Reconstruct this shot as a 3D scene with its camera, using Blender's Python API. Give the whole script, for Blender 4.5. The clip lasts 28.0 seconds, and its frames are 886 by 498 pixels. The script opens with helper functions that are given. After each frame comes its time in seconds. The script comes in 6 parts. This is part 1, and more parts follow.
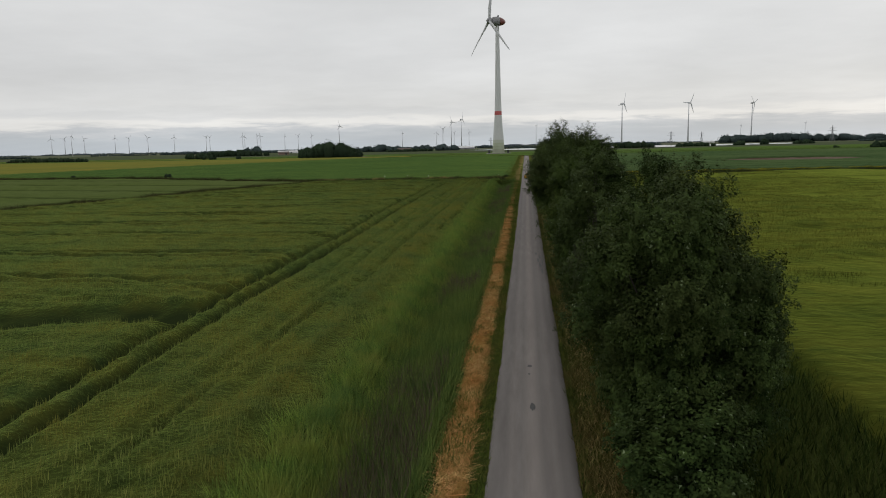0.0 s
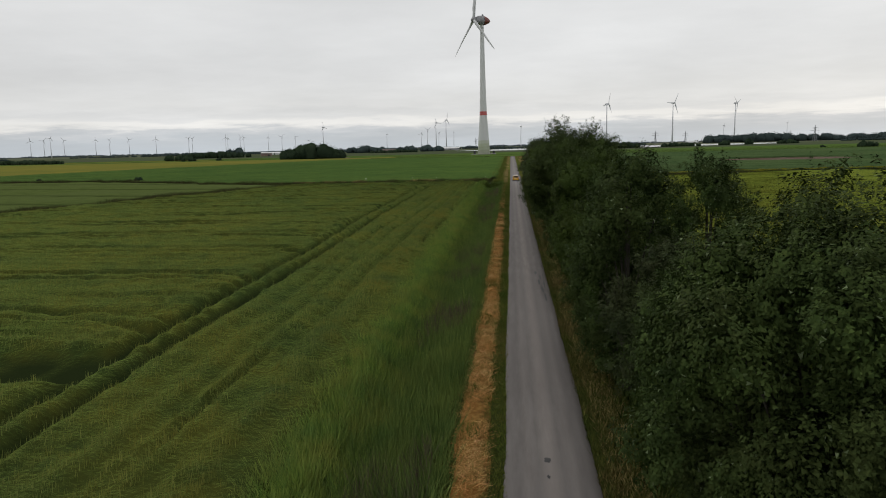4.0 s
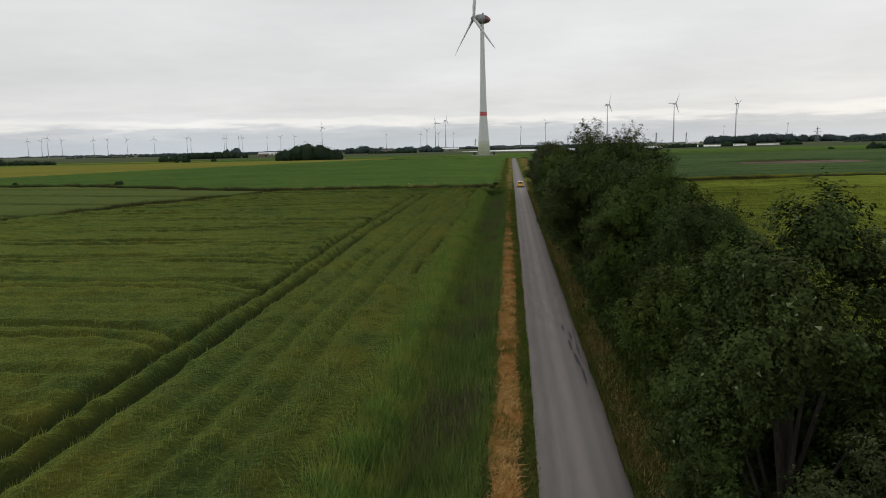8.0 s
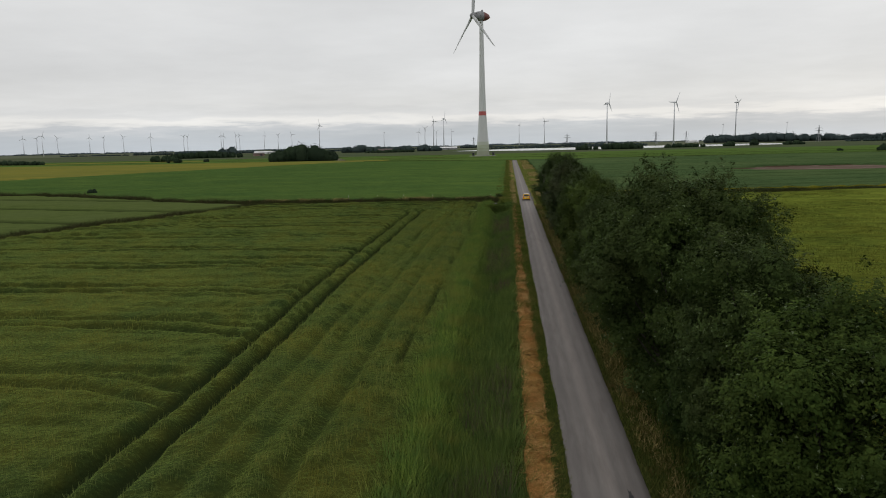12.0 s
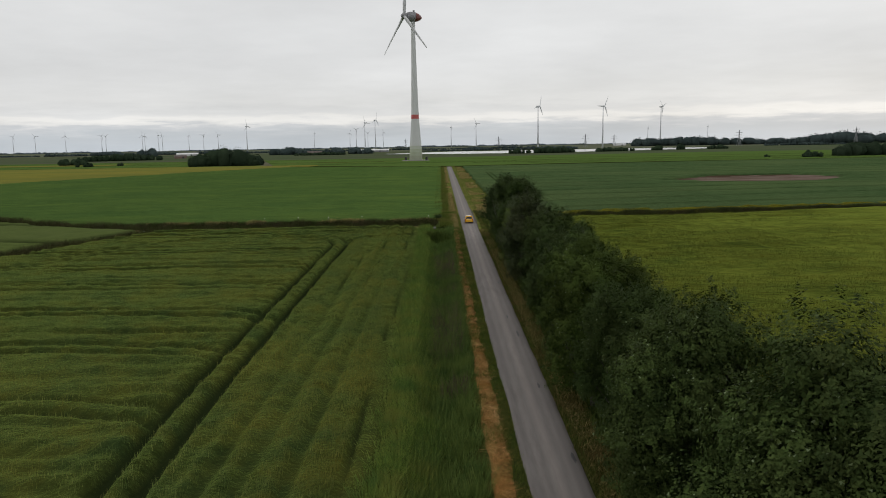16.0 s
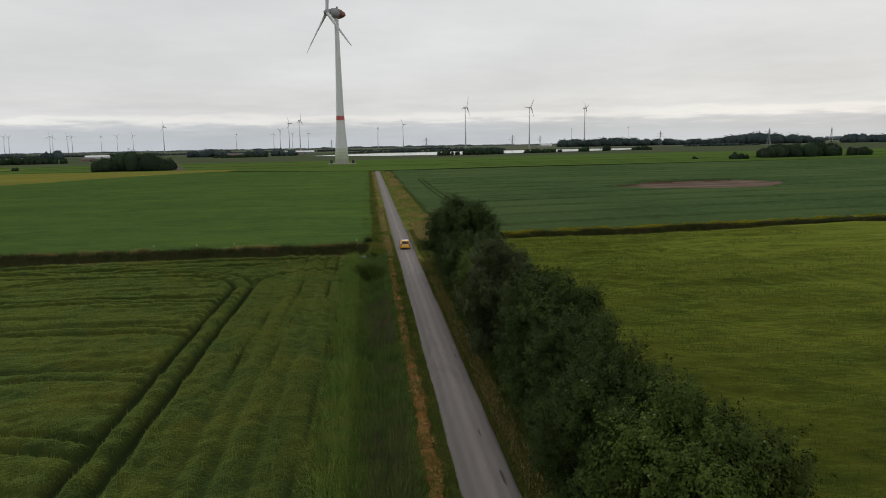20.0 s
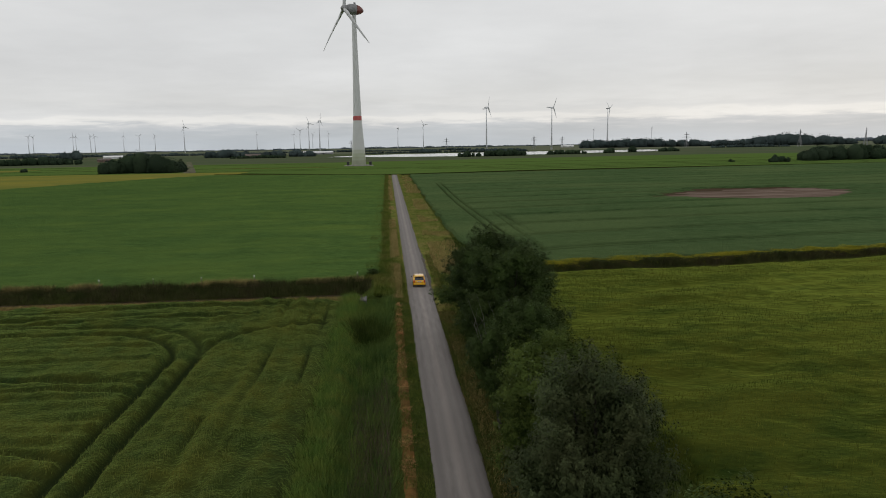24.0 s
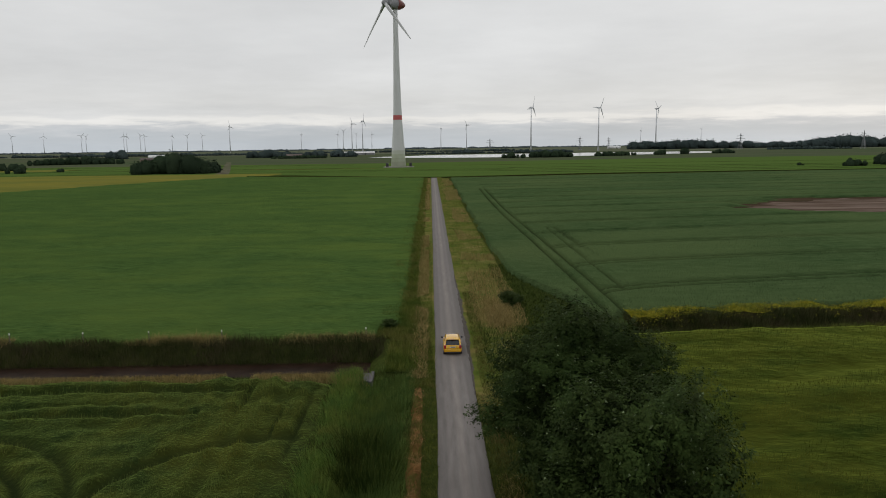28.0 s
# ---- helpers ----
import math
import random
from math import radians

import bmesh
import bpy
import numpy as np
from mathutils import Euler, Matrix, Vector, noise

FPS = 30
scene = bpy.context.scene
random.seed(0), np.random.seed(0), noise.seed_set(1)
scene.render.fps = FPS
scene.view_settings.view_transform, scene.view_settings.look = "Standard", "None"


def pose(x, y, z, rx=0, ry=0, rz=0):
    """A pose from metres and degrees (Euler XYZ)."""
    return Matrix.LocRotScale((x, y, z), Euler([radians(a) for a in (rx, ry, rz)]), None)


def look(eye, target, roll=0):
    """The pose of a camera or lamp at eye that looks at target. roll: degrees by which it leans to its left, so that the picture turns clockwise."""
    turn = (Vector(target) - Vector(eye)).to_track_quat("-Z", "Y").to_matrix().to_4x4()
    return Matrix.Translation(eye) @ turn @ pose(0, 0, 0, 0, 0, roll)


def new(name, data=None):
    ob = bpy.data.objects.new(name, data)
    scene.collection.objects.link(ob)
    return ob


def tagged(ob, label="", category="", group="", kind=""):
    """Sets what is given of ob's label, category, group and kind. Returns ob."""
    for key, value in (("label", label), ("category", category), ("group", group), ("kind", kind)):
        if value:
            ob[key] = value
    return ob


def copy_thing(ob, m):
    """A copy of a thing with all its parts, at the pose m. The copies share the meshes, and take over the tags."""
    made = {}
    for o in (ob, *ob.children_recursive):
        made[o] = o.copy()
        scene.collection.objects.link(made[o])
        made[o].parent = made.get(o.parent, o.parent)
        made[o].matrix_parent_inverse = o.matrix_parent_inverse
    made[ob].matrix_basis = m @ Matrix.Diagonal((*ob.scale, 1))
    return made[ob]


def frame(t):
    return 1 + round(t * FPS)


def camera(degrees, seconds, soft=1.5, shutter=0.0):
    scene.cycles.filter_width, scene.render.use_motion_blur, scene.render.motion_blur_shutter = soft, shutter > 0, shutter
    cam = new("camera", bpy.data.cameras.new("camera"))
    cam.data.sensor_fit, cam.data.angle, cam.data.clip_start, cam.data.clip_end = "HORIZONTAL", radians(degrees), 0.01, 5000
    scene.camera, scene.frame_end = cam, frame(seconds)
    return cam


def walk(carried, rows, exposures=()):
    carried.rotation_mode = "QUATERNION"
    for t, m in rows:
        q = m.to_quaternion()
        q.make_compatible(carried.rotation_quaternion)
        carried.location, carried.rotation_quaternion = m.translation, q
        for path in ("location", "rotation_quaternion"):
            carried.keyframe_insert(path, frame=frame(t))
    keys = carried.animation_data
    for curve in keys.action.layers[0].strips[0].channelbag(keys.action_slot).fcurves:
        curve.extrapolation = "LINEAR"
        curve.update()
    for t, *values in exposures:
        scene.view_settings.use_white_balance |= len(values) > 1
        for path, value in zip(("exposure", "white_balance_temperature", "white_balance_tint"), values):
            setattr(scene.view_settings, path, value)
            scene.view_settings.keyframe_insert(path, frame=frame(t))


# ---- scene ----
LENS = 65.14
PATH = [
    (0.0, -0.21, 0.00, 11.07, 6.75, -8.74, 1.25), (0.5, -0.30, 1.06, 11.04, 6.78, -8.74, 1.27),
    (1.0, -0.41, 2.14, 11.01, 6.78, -8.74, 1.29), (1.5, -0.53, 3.30, 10.99, 6.76, -8.72, 1.32),
    (2.0, -0.66, 4.54, 10.98, 6.74, -8.70, 1.34), (2.5, -0.79, 5.89, 10.98, 6.73, -8.69, 1.37),
    (3.0, -0.93, 7.32, 10.98, 5.75, -8.70, 1.40), (3.5, -1.08, 8.83, 10.98, 5.58, -8.70, 1.42),
    (4.0, -1.23, 10.40, 10.98, 5.51, -8.70, 1.41), (4.5, -1.38, 12.04, 10.97, 5.49, -8.69, 1.39),
    (5.0, -1.52, 13.74, 10.98, 5.51, -8.69, 1.36), (5.5, -1.65, 15.49, 11.01, 5.54, -8.69, 1.34),
    (6.0, -1.78, 17.31, 11.07, 5.56, -8.70, 1.32), (6.5, -1.91, 19.17, 11.17, 5.54, -8.70, 1.32),
    (7.0, -2.06, 21.07, 11.32, 5.51, -8.69, 1.32), (7.5, -2.26, 22.96, 11.50, 5.52, -8.68, 1.32),
    (8.0, -2.47, 24.85, 11.71, 5.46, -8.68, 1.33), (8.5, -2.59, 26.71, 11.95, 5.43, -8.68, 1.33),
    (9.0, -2.72, 28.57, 12.23, 5.41, -8.71, 1.34), (9.5, -2.88, 30.49, 12.51, 5.40, -8.73, 1.36),
    (10.0, -3.07, 32.49, 12.81, 5.39, -8.75, 1.36), (10.5, -3.26, 34.61, 13.11, 5.39, -8.77, 1.34),
    (11.0, -3.48, 36.89, 13.43, 5.39, -8.79, 1.31), (11.5, -3.75, 39.29, 13.77, 5.36, -8.83, 1.28),
    (12.0, -4.01, 41.77, 14.13, 5.31, -8.86, 1.25), (12.5, -4.21, 44.26, 14.51, 5.29, -8.88, 1.20),
    (13.0, -4.39, 46.72, 14.90, 5.41, -8.89, 1.15), (13.5, -4.56, 49.18, 15.29, 5.53, -8.88, 1.09),
    (14.0, -4.73, 51.67, 15.66, 5.52, -8.86, 1.04), (14.5, -4.93, 54.20, 16.02, 5.23, -8.85, 1.00),
    (15.0, -5.16, 56.81, 16.33, 4.54, -8.83, 0.99), (15.5, -5.39, 59.49, 16.61, 1.28, -8.85, 0.96),
    (16.0, -5.62, 62.23, 16.87, -0.25, -8.87, 0.95), (16.5, -5.81, 64.99, 17.12, -0.29, -8.87, 0.94),
    (17.0, -5.95, 67.80, 17.37, -0.28, -8.89, 0.94), (17.5, -6.00, 70.67, 17.62, -0.40, -8.89, 0.95),
    (18.0, -6.03, 73.60, 17.86, -0.59, -8.88, 0.97), (18.5, -6.04, 76.58, 18.08, -1.53, -8.90, 0.98),
    (19.0, -6.02, 79.58, 18.26, -5.31, -8.92, 1.00), (19.5, -5.99, 82.62, 18.40, -6.22, -8.93, 1.00),
    (20.0, -5.95, 85.68, 18.51, -6.22, -8.93, 1.00), (20.5, -5.87, 88.78, 18.59, -6.23, -8.91, 0.98),
    (21.0, -5.74, 91.97, 18.65, -6.21, -8.92, 0.97), (21.5, -5.52, 95.28, 18.73, -6.17, -8.92, 0.97),
    (22.0, -5.18, 98.73, 18.83, -4.89, -8.89, 0.96), (22.5, -4.78, 102.29, 18.95, -3.24, -8.85, 0.96),
    (23.0, -4.37, 105.90, 19.05, -2.06, -8.82, 0.95), (23.5, -3.99, 109.54, 19.14, -2.22, -8.82, 0.93),
    (24.0, -3.70, 113.17, 19.19, -4.57, -8.87, 0.91), (24.5, -3.45, 116.81, 19.22, -4.56, -8.89, 0.87),
    (25.0, -3.20, 120.49, 19.23, -4.60, -8.87, 0.83), (25.5, -2.95, 124.19, 19.24, -4.61, -8.86, 0.78),
    (26.0, -2.70, 127.91, 19.25, -3.28, -8.84, 0.75), (26.5, -2.43, 131.61, 19.27, -2.22, -8.81, 0.73),
    (27.0, -2.17, 135.21, 19.28, -2.23, -8.80, 0.73), (27.5, -1.93, 138.74, 19.27, -1.93, -8.79, 0.72),
    (28.0, -1.70, 142.25, 19.26, -1.04, -8.78, 0.72),
]
# camera height and place in metres over the road, y runs along the road, x to its right
cam = camera(LENS, 28.0, soft=1.0)
walk(cam, [(t, pose(x, y, z, 90 + pitch, roll, yaw)) for t, x, y, z, yaw, pitch, roll in PATH],
     [(0.0, -0.04), (3.0, 0.0), (6.0, 0.07), (9.0, 0.06), (12.0, 0.0), (16.0, 0.02), (19.0, -0.05), (28.0, -0.06)])

# ---- light: an overcast evening sky, brighter in a band over the horizon ----
world = bpy.data.worlds.new("overcast_sky")
scene.world = world
world.use_nodes = True
SUN_EL, SUN_ROT = 32.0, 40.0


def sky_nodes():
    nt = world.node_tree
    nt.nodes.clear()
    n = nt.nodes.new
    out, bg = n("ShaderNodeOutputWorld"), n("ShaderNodeBackground")
    sky = n("ShaderNodeTexSky")
    sky.sky_type, sky.sun_disc = "NISHITA", False
    sky.sun_elevation, sky.sun_rotation = radians(SUN_EL), radians(SUN_ROT)
    co, sep = n("ShaderNodeTexCoord"), n("ShaderNodeSeparateXYZ")
    nt.links.new(co.outputs["Generated"], sep.inputs[0])
    # cloud layers get flatter towards the horizon: direction divided by height
    zc = n("ShaderNodeMath")
    zc.operation = "MAXIMUM"
    zc.inputs[1].default_value = 0.0
    nt.links.new(sep.outputs[2], zc.inputs[0])
    add = n("ShaderNodeMath")
    add.inputs[1].default_value = 0.10
    nt.links.new(zc.outputs[0], add.inputs[0])
    vx, vy = n("ShaderNodeMath"), n("ShaderNodeMath")
    for v, k in ((vx, 0), (vy, 1)):
        v.operation = "DIVIDE"
        nt.links.new(sep.outputs[k], v.inputs[0])
        nt.links.new(add.outputs[0], v.inputs[1])
    comb = n("ShaderNodeCombineXYZ")
    nt.links.new(vx.outputs[0], comb.inputs[0])
    nt.links.new(vy.outputs[0], comb.inputs[1])
    big, fine = n("ShaderNodeTexNoise"), n("ShaderNodeTexNoise")
    for t, s, d, r in ((big, 0.35, 4, 0.5), (fine, 1.3, 7, 0.6)):
        t.inputs["Scale"].default_value, t.inputs["Detail"].default_value, t.inputs["Roughness"].default_value = s, d, r
        nt.links.new(comb.outputs[0], t.inputs["Vector"])
    mixn = n("ShaderNodeMix")
    mixn.data_type = "FLOAT"
    mixn.inputs[0].default_value = 0.3
    nt.links.new(big.outputs[0], mixn.inputs[2])
    nt.links.new(fine.outputs[0], mixn.inputs[3])
    # vertical run of the deck: hazy blue grey, light band, even grey above
    ramp = n("ShaderNodeValToRGB")
    el = ramp.color_ramp.elements
    el[0].position, el[0].color = 0.0, (0.535, 0.58, 0.625, 1)
    el[1].position, el[1].color = 1.0, (0.70, 0.70, 0.69, 1)
    for p, c in ((0.016, (0.53, 0.565, 0.60)), (0.0235, (0.60, 0.62, 0.645)), (0.0285, (0.80, 0.795, 0.78)), (0.034, (0.86, 0.85, 0.83)), (0.041, (0.70, 0.705, 0.71)), (0.055, (0.745, 0.745, 0.742)), (0.10, (0.735, 0.735, 0.735)), (0.20, (0.75, 0.75, 0.745)), (0.5, (0.73, 0.73, 0.72))):
        e = el.new(p)
        e.color = (*c, 1)
    # the band's edge waves with the clouds
    wav = n("ShaderNodeMath")
    wav.operation = "MULTIPLY_ADD"
    wav.inputs[1].default_value = 0.036
    nt.links.new(fine.outputs[0], wav.inputs[0])
    off = n("ShaderNodeMath")
    off.inputs[1].default_value = -0.018
    nt.links.new(zc.outputs[0], off.inputs[0])
    nt.links.new(off.outputs[0], wav.inputs[2])
    nt.links.new(wav.outputs[0], ramp.inputs[0])
    tone = n("ShaderNodeMapRange")
    tone.inputs[1].default_value, tone.inputs[2].default_value = 0.36, 0.64
    tone.inputs[3].default_value, tone.inputs[4].default_value = 0.88, 1.09
    nt.links.new(mixn.outputs[0], tone.inputs[0])
    mul = n("ShaderNodeMix")
    mul.data_type, mul.blend_type = "RGBA", "MULTIPLY"
    mul.inputs[0].default_value = 1.0
    nt.links.new(ramp.outputs[0], mul.inputs[6])
    nt.links.new(tone.outputs[0], mul.inputs[7])
    cover = n("ShaderNodeMix")
    cover.data_type = "RGBA"
    cover.inputs[0].default_value = 0.94
    thin = n("ShaderNodeMix")
    thin.data_type, thin.blend_type = "RGBA", "MULTIPLY"
    thin.inputs[0].default_value = 1.0
    thin.inputs[7].default_value = (0.1, 0.1, 0.1, 1)
    nt.links.new(sky.outputs[0], thin.inputs[6])
    nt.links.new(thin.outputs[2], cover.inputs[6])
    nt.links.new(mul.outputs[2], cover.inputs[7])
    nt.links.new(cover.outputs[2], bg.inputs[0])
    bg.inputs[1].default_value = 1.0
    nt.links.new(bg.outputs[0], out.inputs[0])


sky_nodes()
sun = new("sun", bpy.data.lights.new("sun", "SUN"))
sun.data.energy, sun.data.angle, sun.data.color = 0.45, radians(40), (1.0, 0.96, 0.9)
sun.matrix_world = look((-60, 300, 200), (-60 + 300 * math.cos(radians(50)), 300 - 120, 0))


# ---- materials ----
def ramp_of(nt, fac, stops):
    r = nt.nodes.new("ShaderNodeValToRGB")
    el = r.color_ramp.elements
    el[0].position, el[0].color = stops[0][0], (*stops[0][1], 1)
    el[1].position, el[1].color = stops[-1][0], (*stops[-1][1], 1)
    for p, c in stops[1:-1]:
        el.new(p).color = (*c, 1)
    nt.links.new(fac, r.inputs[0])
    return r.outputs[0]


def mat(name, a, b=None, scale=1.0, detail=4, rough=0.7, metal=0.0, bump=0.0, bump_scale=None, c=None, big=0.1, stretch=(1, 1, 1), vary=0.0, island=0.0, spec=0.5, trans=0.0, coat=0.0, dist=0.02, sheen=0.0, trodden_shade=False, lush=None, fleck=0.0, patches=None):
    """Two noises (grain and large patches) between colours a, b and c, with relief; vary: by object; island: by loose piece."""
    m = bpy.data.materials.new(name)
    m.use_nodes = True
    nt = m.node_tree
    n, link = nt.nodes.new, nt.links.new
    p = nt.nodes["Principled BSDF"]
    p.inputs["Roughness"].default_value, p.inputs["Metallic"].default_value = rough, metal
    p.inputs["Specular IOR Level"].default_value = spec
    p.inputs["Coat Weight"].default_value = coat
    if sheen:
        p.inputs["Sheen Weight"].default_value, p.inputs["Sheen Roughness"].default_value = sheen, 0.35
        p.inputs["Sheen Tint"].default_value = (*[v / max(b or a) for v in (b or a)], 1)
    if trans:
        p.inputs["Transmission Weight"].default_value = trans
    b = b or a
    co, mp = n("ShaderNodeTexCoord"), n("ShaderNodeMapping")
    mp.inputs["Scale"].default_value = stretch
    link(co.outputs["Object"], mp.inputs[0])
    g, h = n("ShaderNodeTexNoise"), n("ShaderNodeTexNoise")
    for t, s, d in ((g, scale, detail), (h, big, 3)):
        t.inputs["Scale"].default_value, t.inputs["Detail"].default_value = s, d
        t.inputs["Roughness"].default_value = 0.62
        link(mp.outputs[0], t.inputs["Vector"])
    col = ramp_of(nt, g.outputs[0], [(0.33, a), (0.68, b)])
    if c:
        f = n("ShaderNodeMapRange")
        f.inputs[1].default_value, f.inputs[2].default_value = 0.42, 0.64
        link(h.outputs[0], f.inputs[0])
        mx = n("ShaderNodeMix")
        mx.data_type = "RGBA"
        link(f.outputs[0], mx.inputs[0])
        link(col, mx.inputs[6])
        mx.inputs[7].default_value = (*c, 1)
        col = mx.outputs[2]
    for amount, node, sock in ((vary, "ShaderNodeObjectInfo", "Random"), (island, "ShaderNodeNewGeometry", "Random Per Island")):
        if amount:
            o, hs, mr = n(node), n("ShaderNodeHueSaturation"), n("ShaderNodeMapRange")
            mr.inputs[3].default_value, mr.inputs[4].default_value = 1 - amount, 1 + amount
            link(o.outputs[sock], mr.inputs[0])
            link(mr.outputs[0], hs.inputs["Value"])
            hm = n("ShaderNodeMapRange")
            hm.inputs[3].default_value, hm.inputs[4].default_value = 0.5 + amount * 0.05, 0.5 - amount * 0.05
            link(o.outputs[sock], hm.inputs[0])
            link(hm.outputs[0], hs.inputs["Hue"])
            link(col, hs.inputs["Color"])
            col = hs.outputs[0]
    if patches:
        # uneven growth: patches of two other hues, some metres wide
        for k, hue in enumerate(patches[1:]):
            q, qf, qx = n("ShaderNodeTexNoise"), n("ShaderNodeMapRange"), n("ShaderNodeMix")
            q.noise_dimensions = "4D"
            q.inputs["W"].default_value = 3.7 * k + 1.0
            q.inputs["Scale"].default_value, q.inputs["Detail"].default_value, q.inputs["Roughness"].default_value = patches[0], 6, 0.7
            link(mp.outputs[0], q.inputs["Vector"])
            link(q.outputs[0], qf.inputs[0])
            qf.inputs[1].default_value, qf.inputs[2].default_value, qf.inputs[4].default_value = 0.45, 0.63, 0.85
            qx.data_type = "RGBA"
            link(qf.outputs[0], qx.inputs[0])
            link(col, qx.inputs[6])
            qx.inputs[7].default_value = (*hue, 1)
            col = qx.outputs[2]
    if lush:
        # greener, denser growth towards one end; the crops' view-angle darkening is painted in too
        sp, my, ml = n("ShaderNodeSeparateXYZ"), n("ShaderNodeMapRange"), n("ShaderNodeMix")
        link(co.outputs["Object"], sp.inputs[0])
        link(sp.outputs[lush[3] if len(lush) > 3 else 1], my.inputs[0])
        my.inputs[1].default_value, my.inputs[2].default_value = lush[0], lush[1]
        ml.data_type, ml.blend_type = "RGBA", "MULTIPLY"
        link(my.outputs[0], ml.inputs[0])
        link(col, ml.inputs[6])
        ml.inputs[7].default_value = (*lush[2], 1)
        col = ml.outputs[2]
    if fleck:
        # a few leaves show their pale undersides
        gi, gm, gx = n("ShaderNodeNewGeometry"), n("ShaderNodeMapRange"), n("ShaderNodeMix")
        link(gi.outputs["Random Per Island"], gm.inputs[0])
        gm.inputs[1].default_value, gm.inputs[2].default_value = 1 - fleck, 1 - fleck * 0.6
        gx.data_type = "RGBA"
        link(gm.outputs[0], gx.inputs[0])
        link(col, gx.inputs[6])
        gx.inputs[7].default_value = (0.15, 0.19, 0.10, 1)
        col = gx.outputs[2]
    if trodden_shade:
        # tyre tracks: pressed straw, wet soil and painted hollow shade, stored on the crop's surface
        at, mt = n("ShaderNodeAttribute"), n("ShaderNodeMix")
        at.attribute_name, mt.data_type = "trodden_shade", "RGBA"
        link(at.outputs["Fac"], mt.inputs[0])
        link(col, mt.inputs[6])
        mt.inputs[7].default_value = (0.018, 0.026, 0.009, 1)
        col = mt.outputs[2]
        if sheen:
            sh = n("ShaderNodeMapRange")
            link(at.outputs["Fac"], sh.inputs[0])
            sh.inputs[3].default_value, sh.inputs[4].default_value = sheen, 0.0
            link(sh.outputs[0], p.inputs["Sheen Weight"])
    link(col, p.inputs["Base Color"])
    if bump:
        t, bp = n("ShaderNodeTexNoise"), n("ShaderNodeBump")
        t.inputs["Scale"].default_value, t.inputs["Detail"].default_value = bump_scale or scale * 2, 5
        link(mp.outputs[0], t.inputs["Vector"])
        bp.inputs["Strength"].default_value, bp.inputs["Distance"].default_value = bump, dist
        link(t.outputs[0], bp.inputs["Height"])
        link(bp.outputs[0], p.inputs["Normal"])
    return m


def worn_middle(m):
    """Traffic has polished two faint tracks and left the crown paler."""
    nt = m.node_tree
    n, link = nt.nodes.new, nt.links.new
    p = nt.nodes["Principled BSDF"]
    src = p.inputs["Base Color"].links[0].from_socket
    co, sep, ab = n("ShaderNodeTexCoord"), n("ShaderNodeSeparateXYZ"), n("ShaderNodeMath")
    link(co.outputs["Object"], sep.inputs[0])
    ab.operation = "ABSOLUTE"
    link(sep.outputs[0], ab.inputs[0])
    r = ramp_of(nt, ab.outputs[0], [(0.0, (1.38, 1.36, 1.33)), (0.16, (1.30, 1.28, 1.25)), (0.40, (1.0, 1.0, 1.0)), (0.75, (1.12, 1.11, 1.10)), (1.0, (0.86, 0.86, 0.86))])
    mx = n("ShaderNodeMix")
    mx.data_type, mx.blend_type = "RGBA", "MULTIPLY"
    mx.inputs[0].default_value = 0.85
    link(src, mx.inputs[6])
    link(r, mx.inputs[7])
    link(mx.outputs[2], p.inputs["Base Color"])


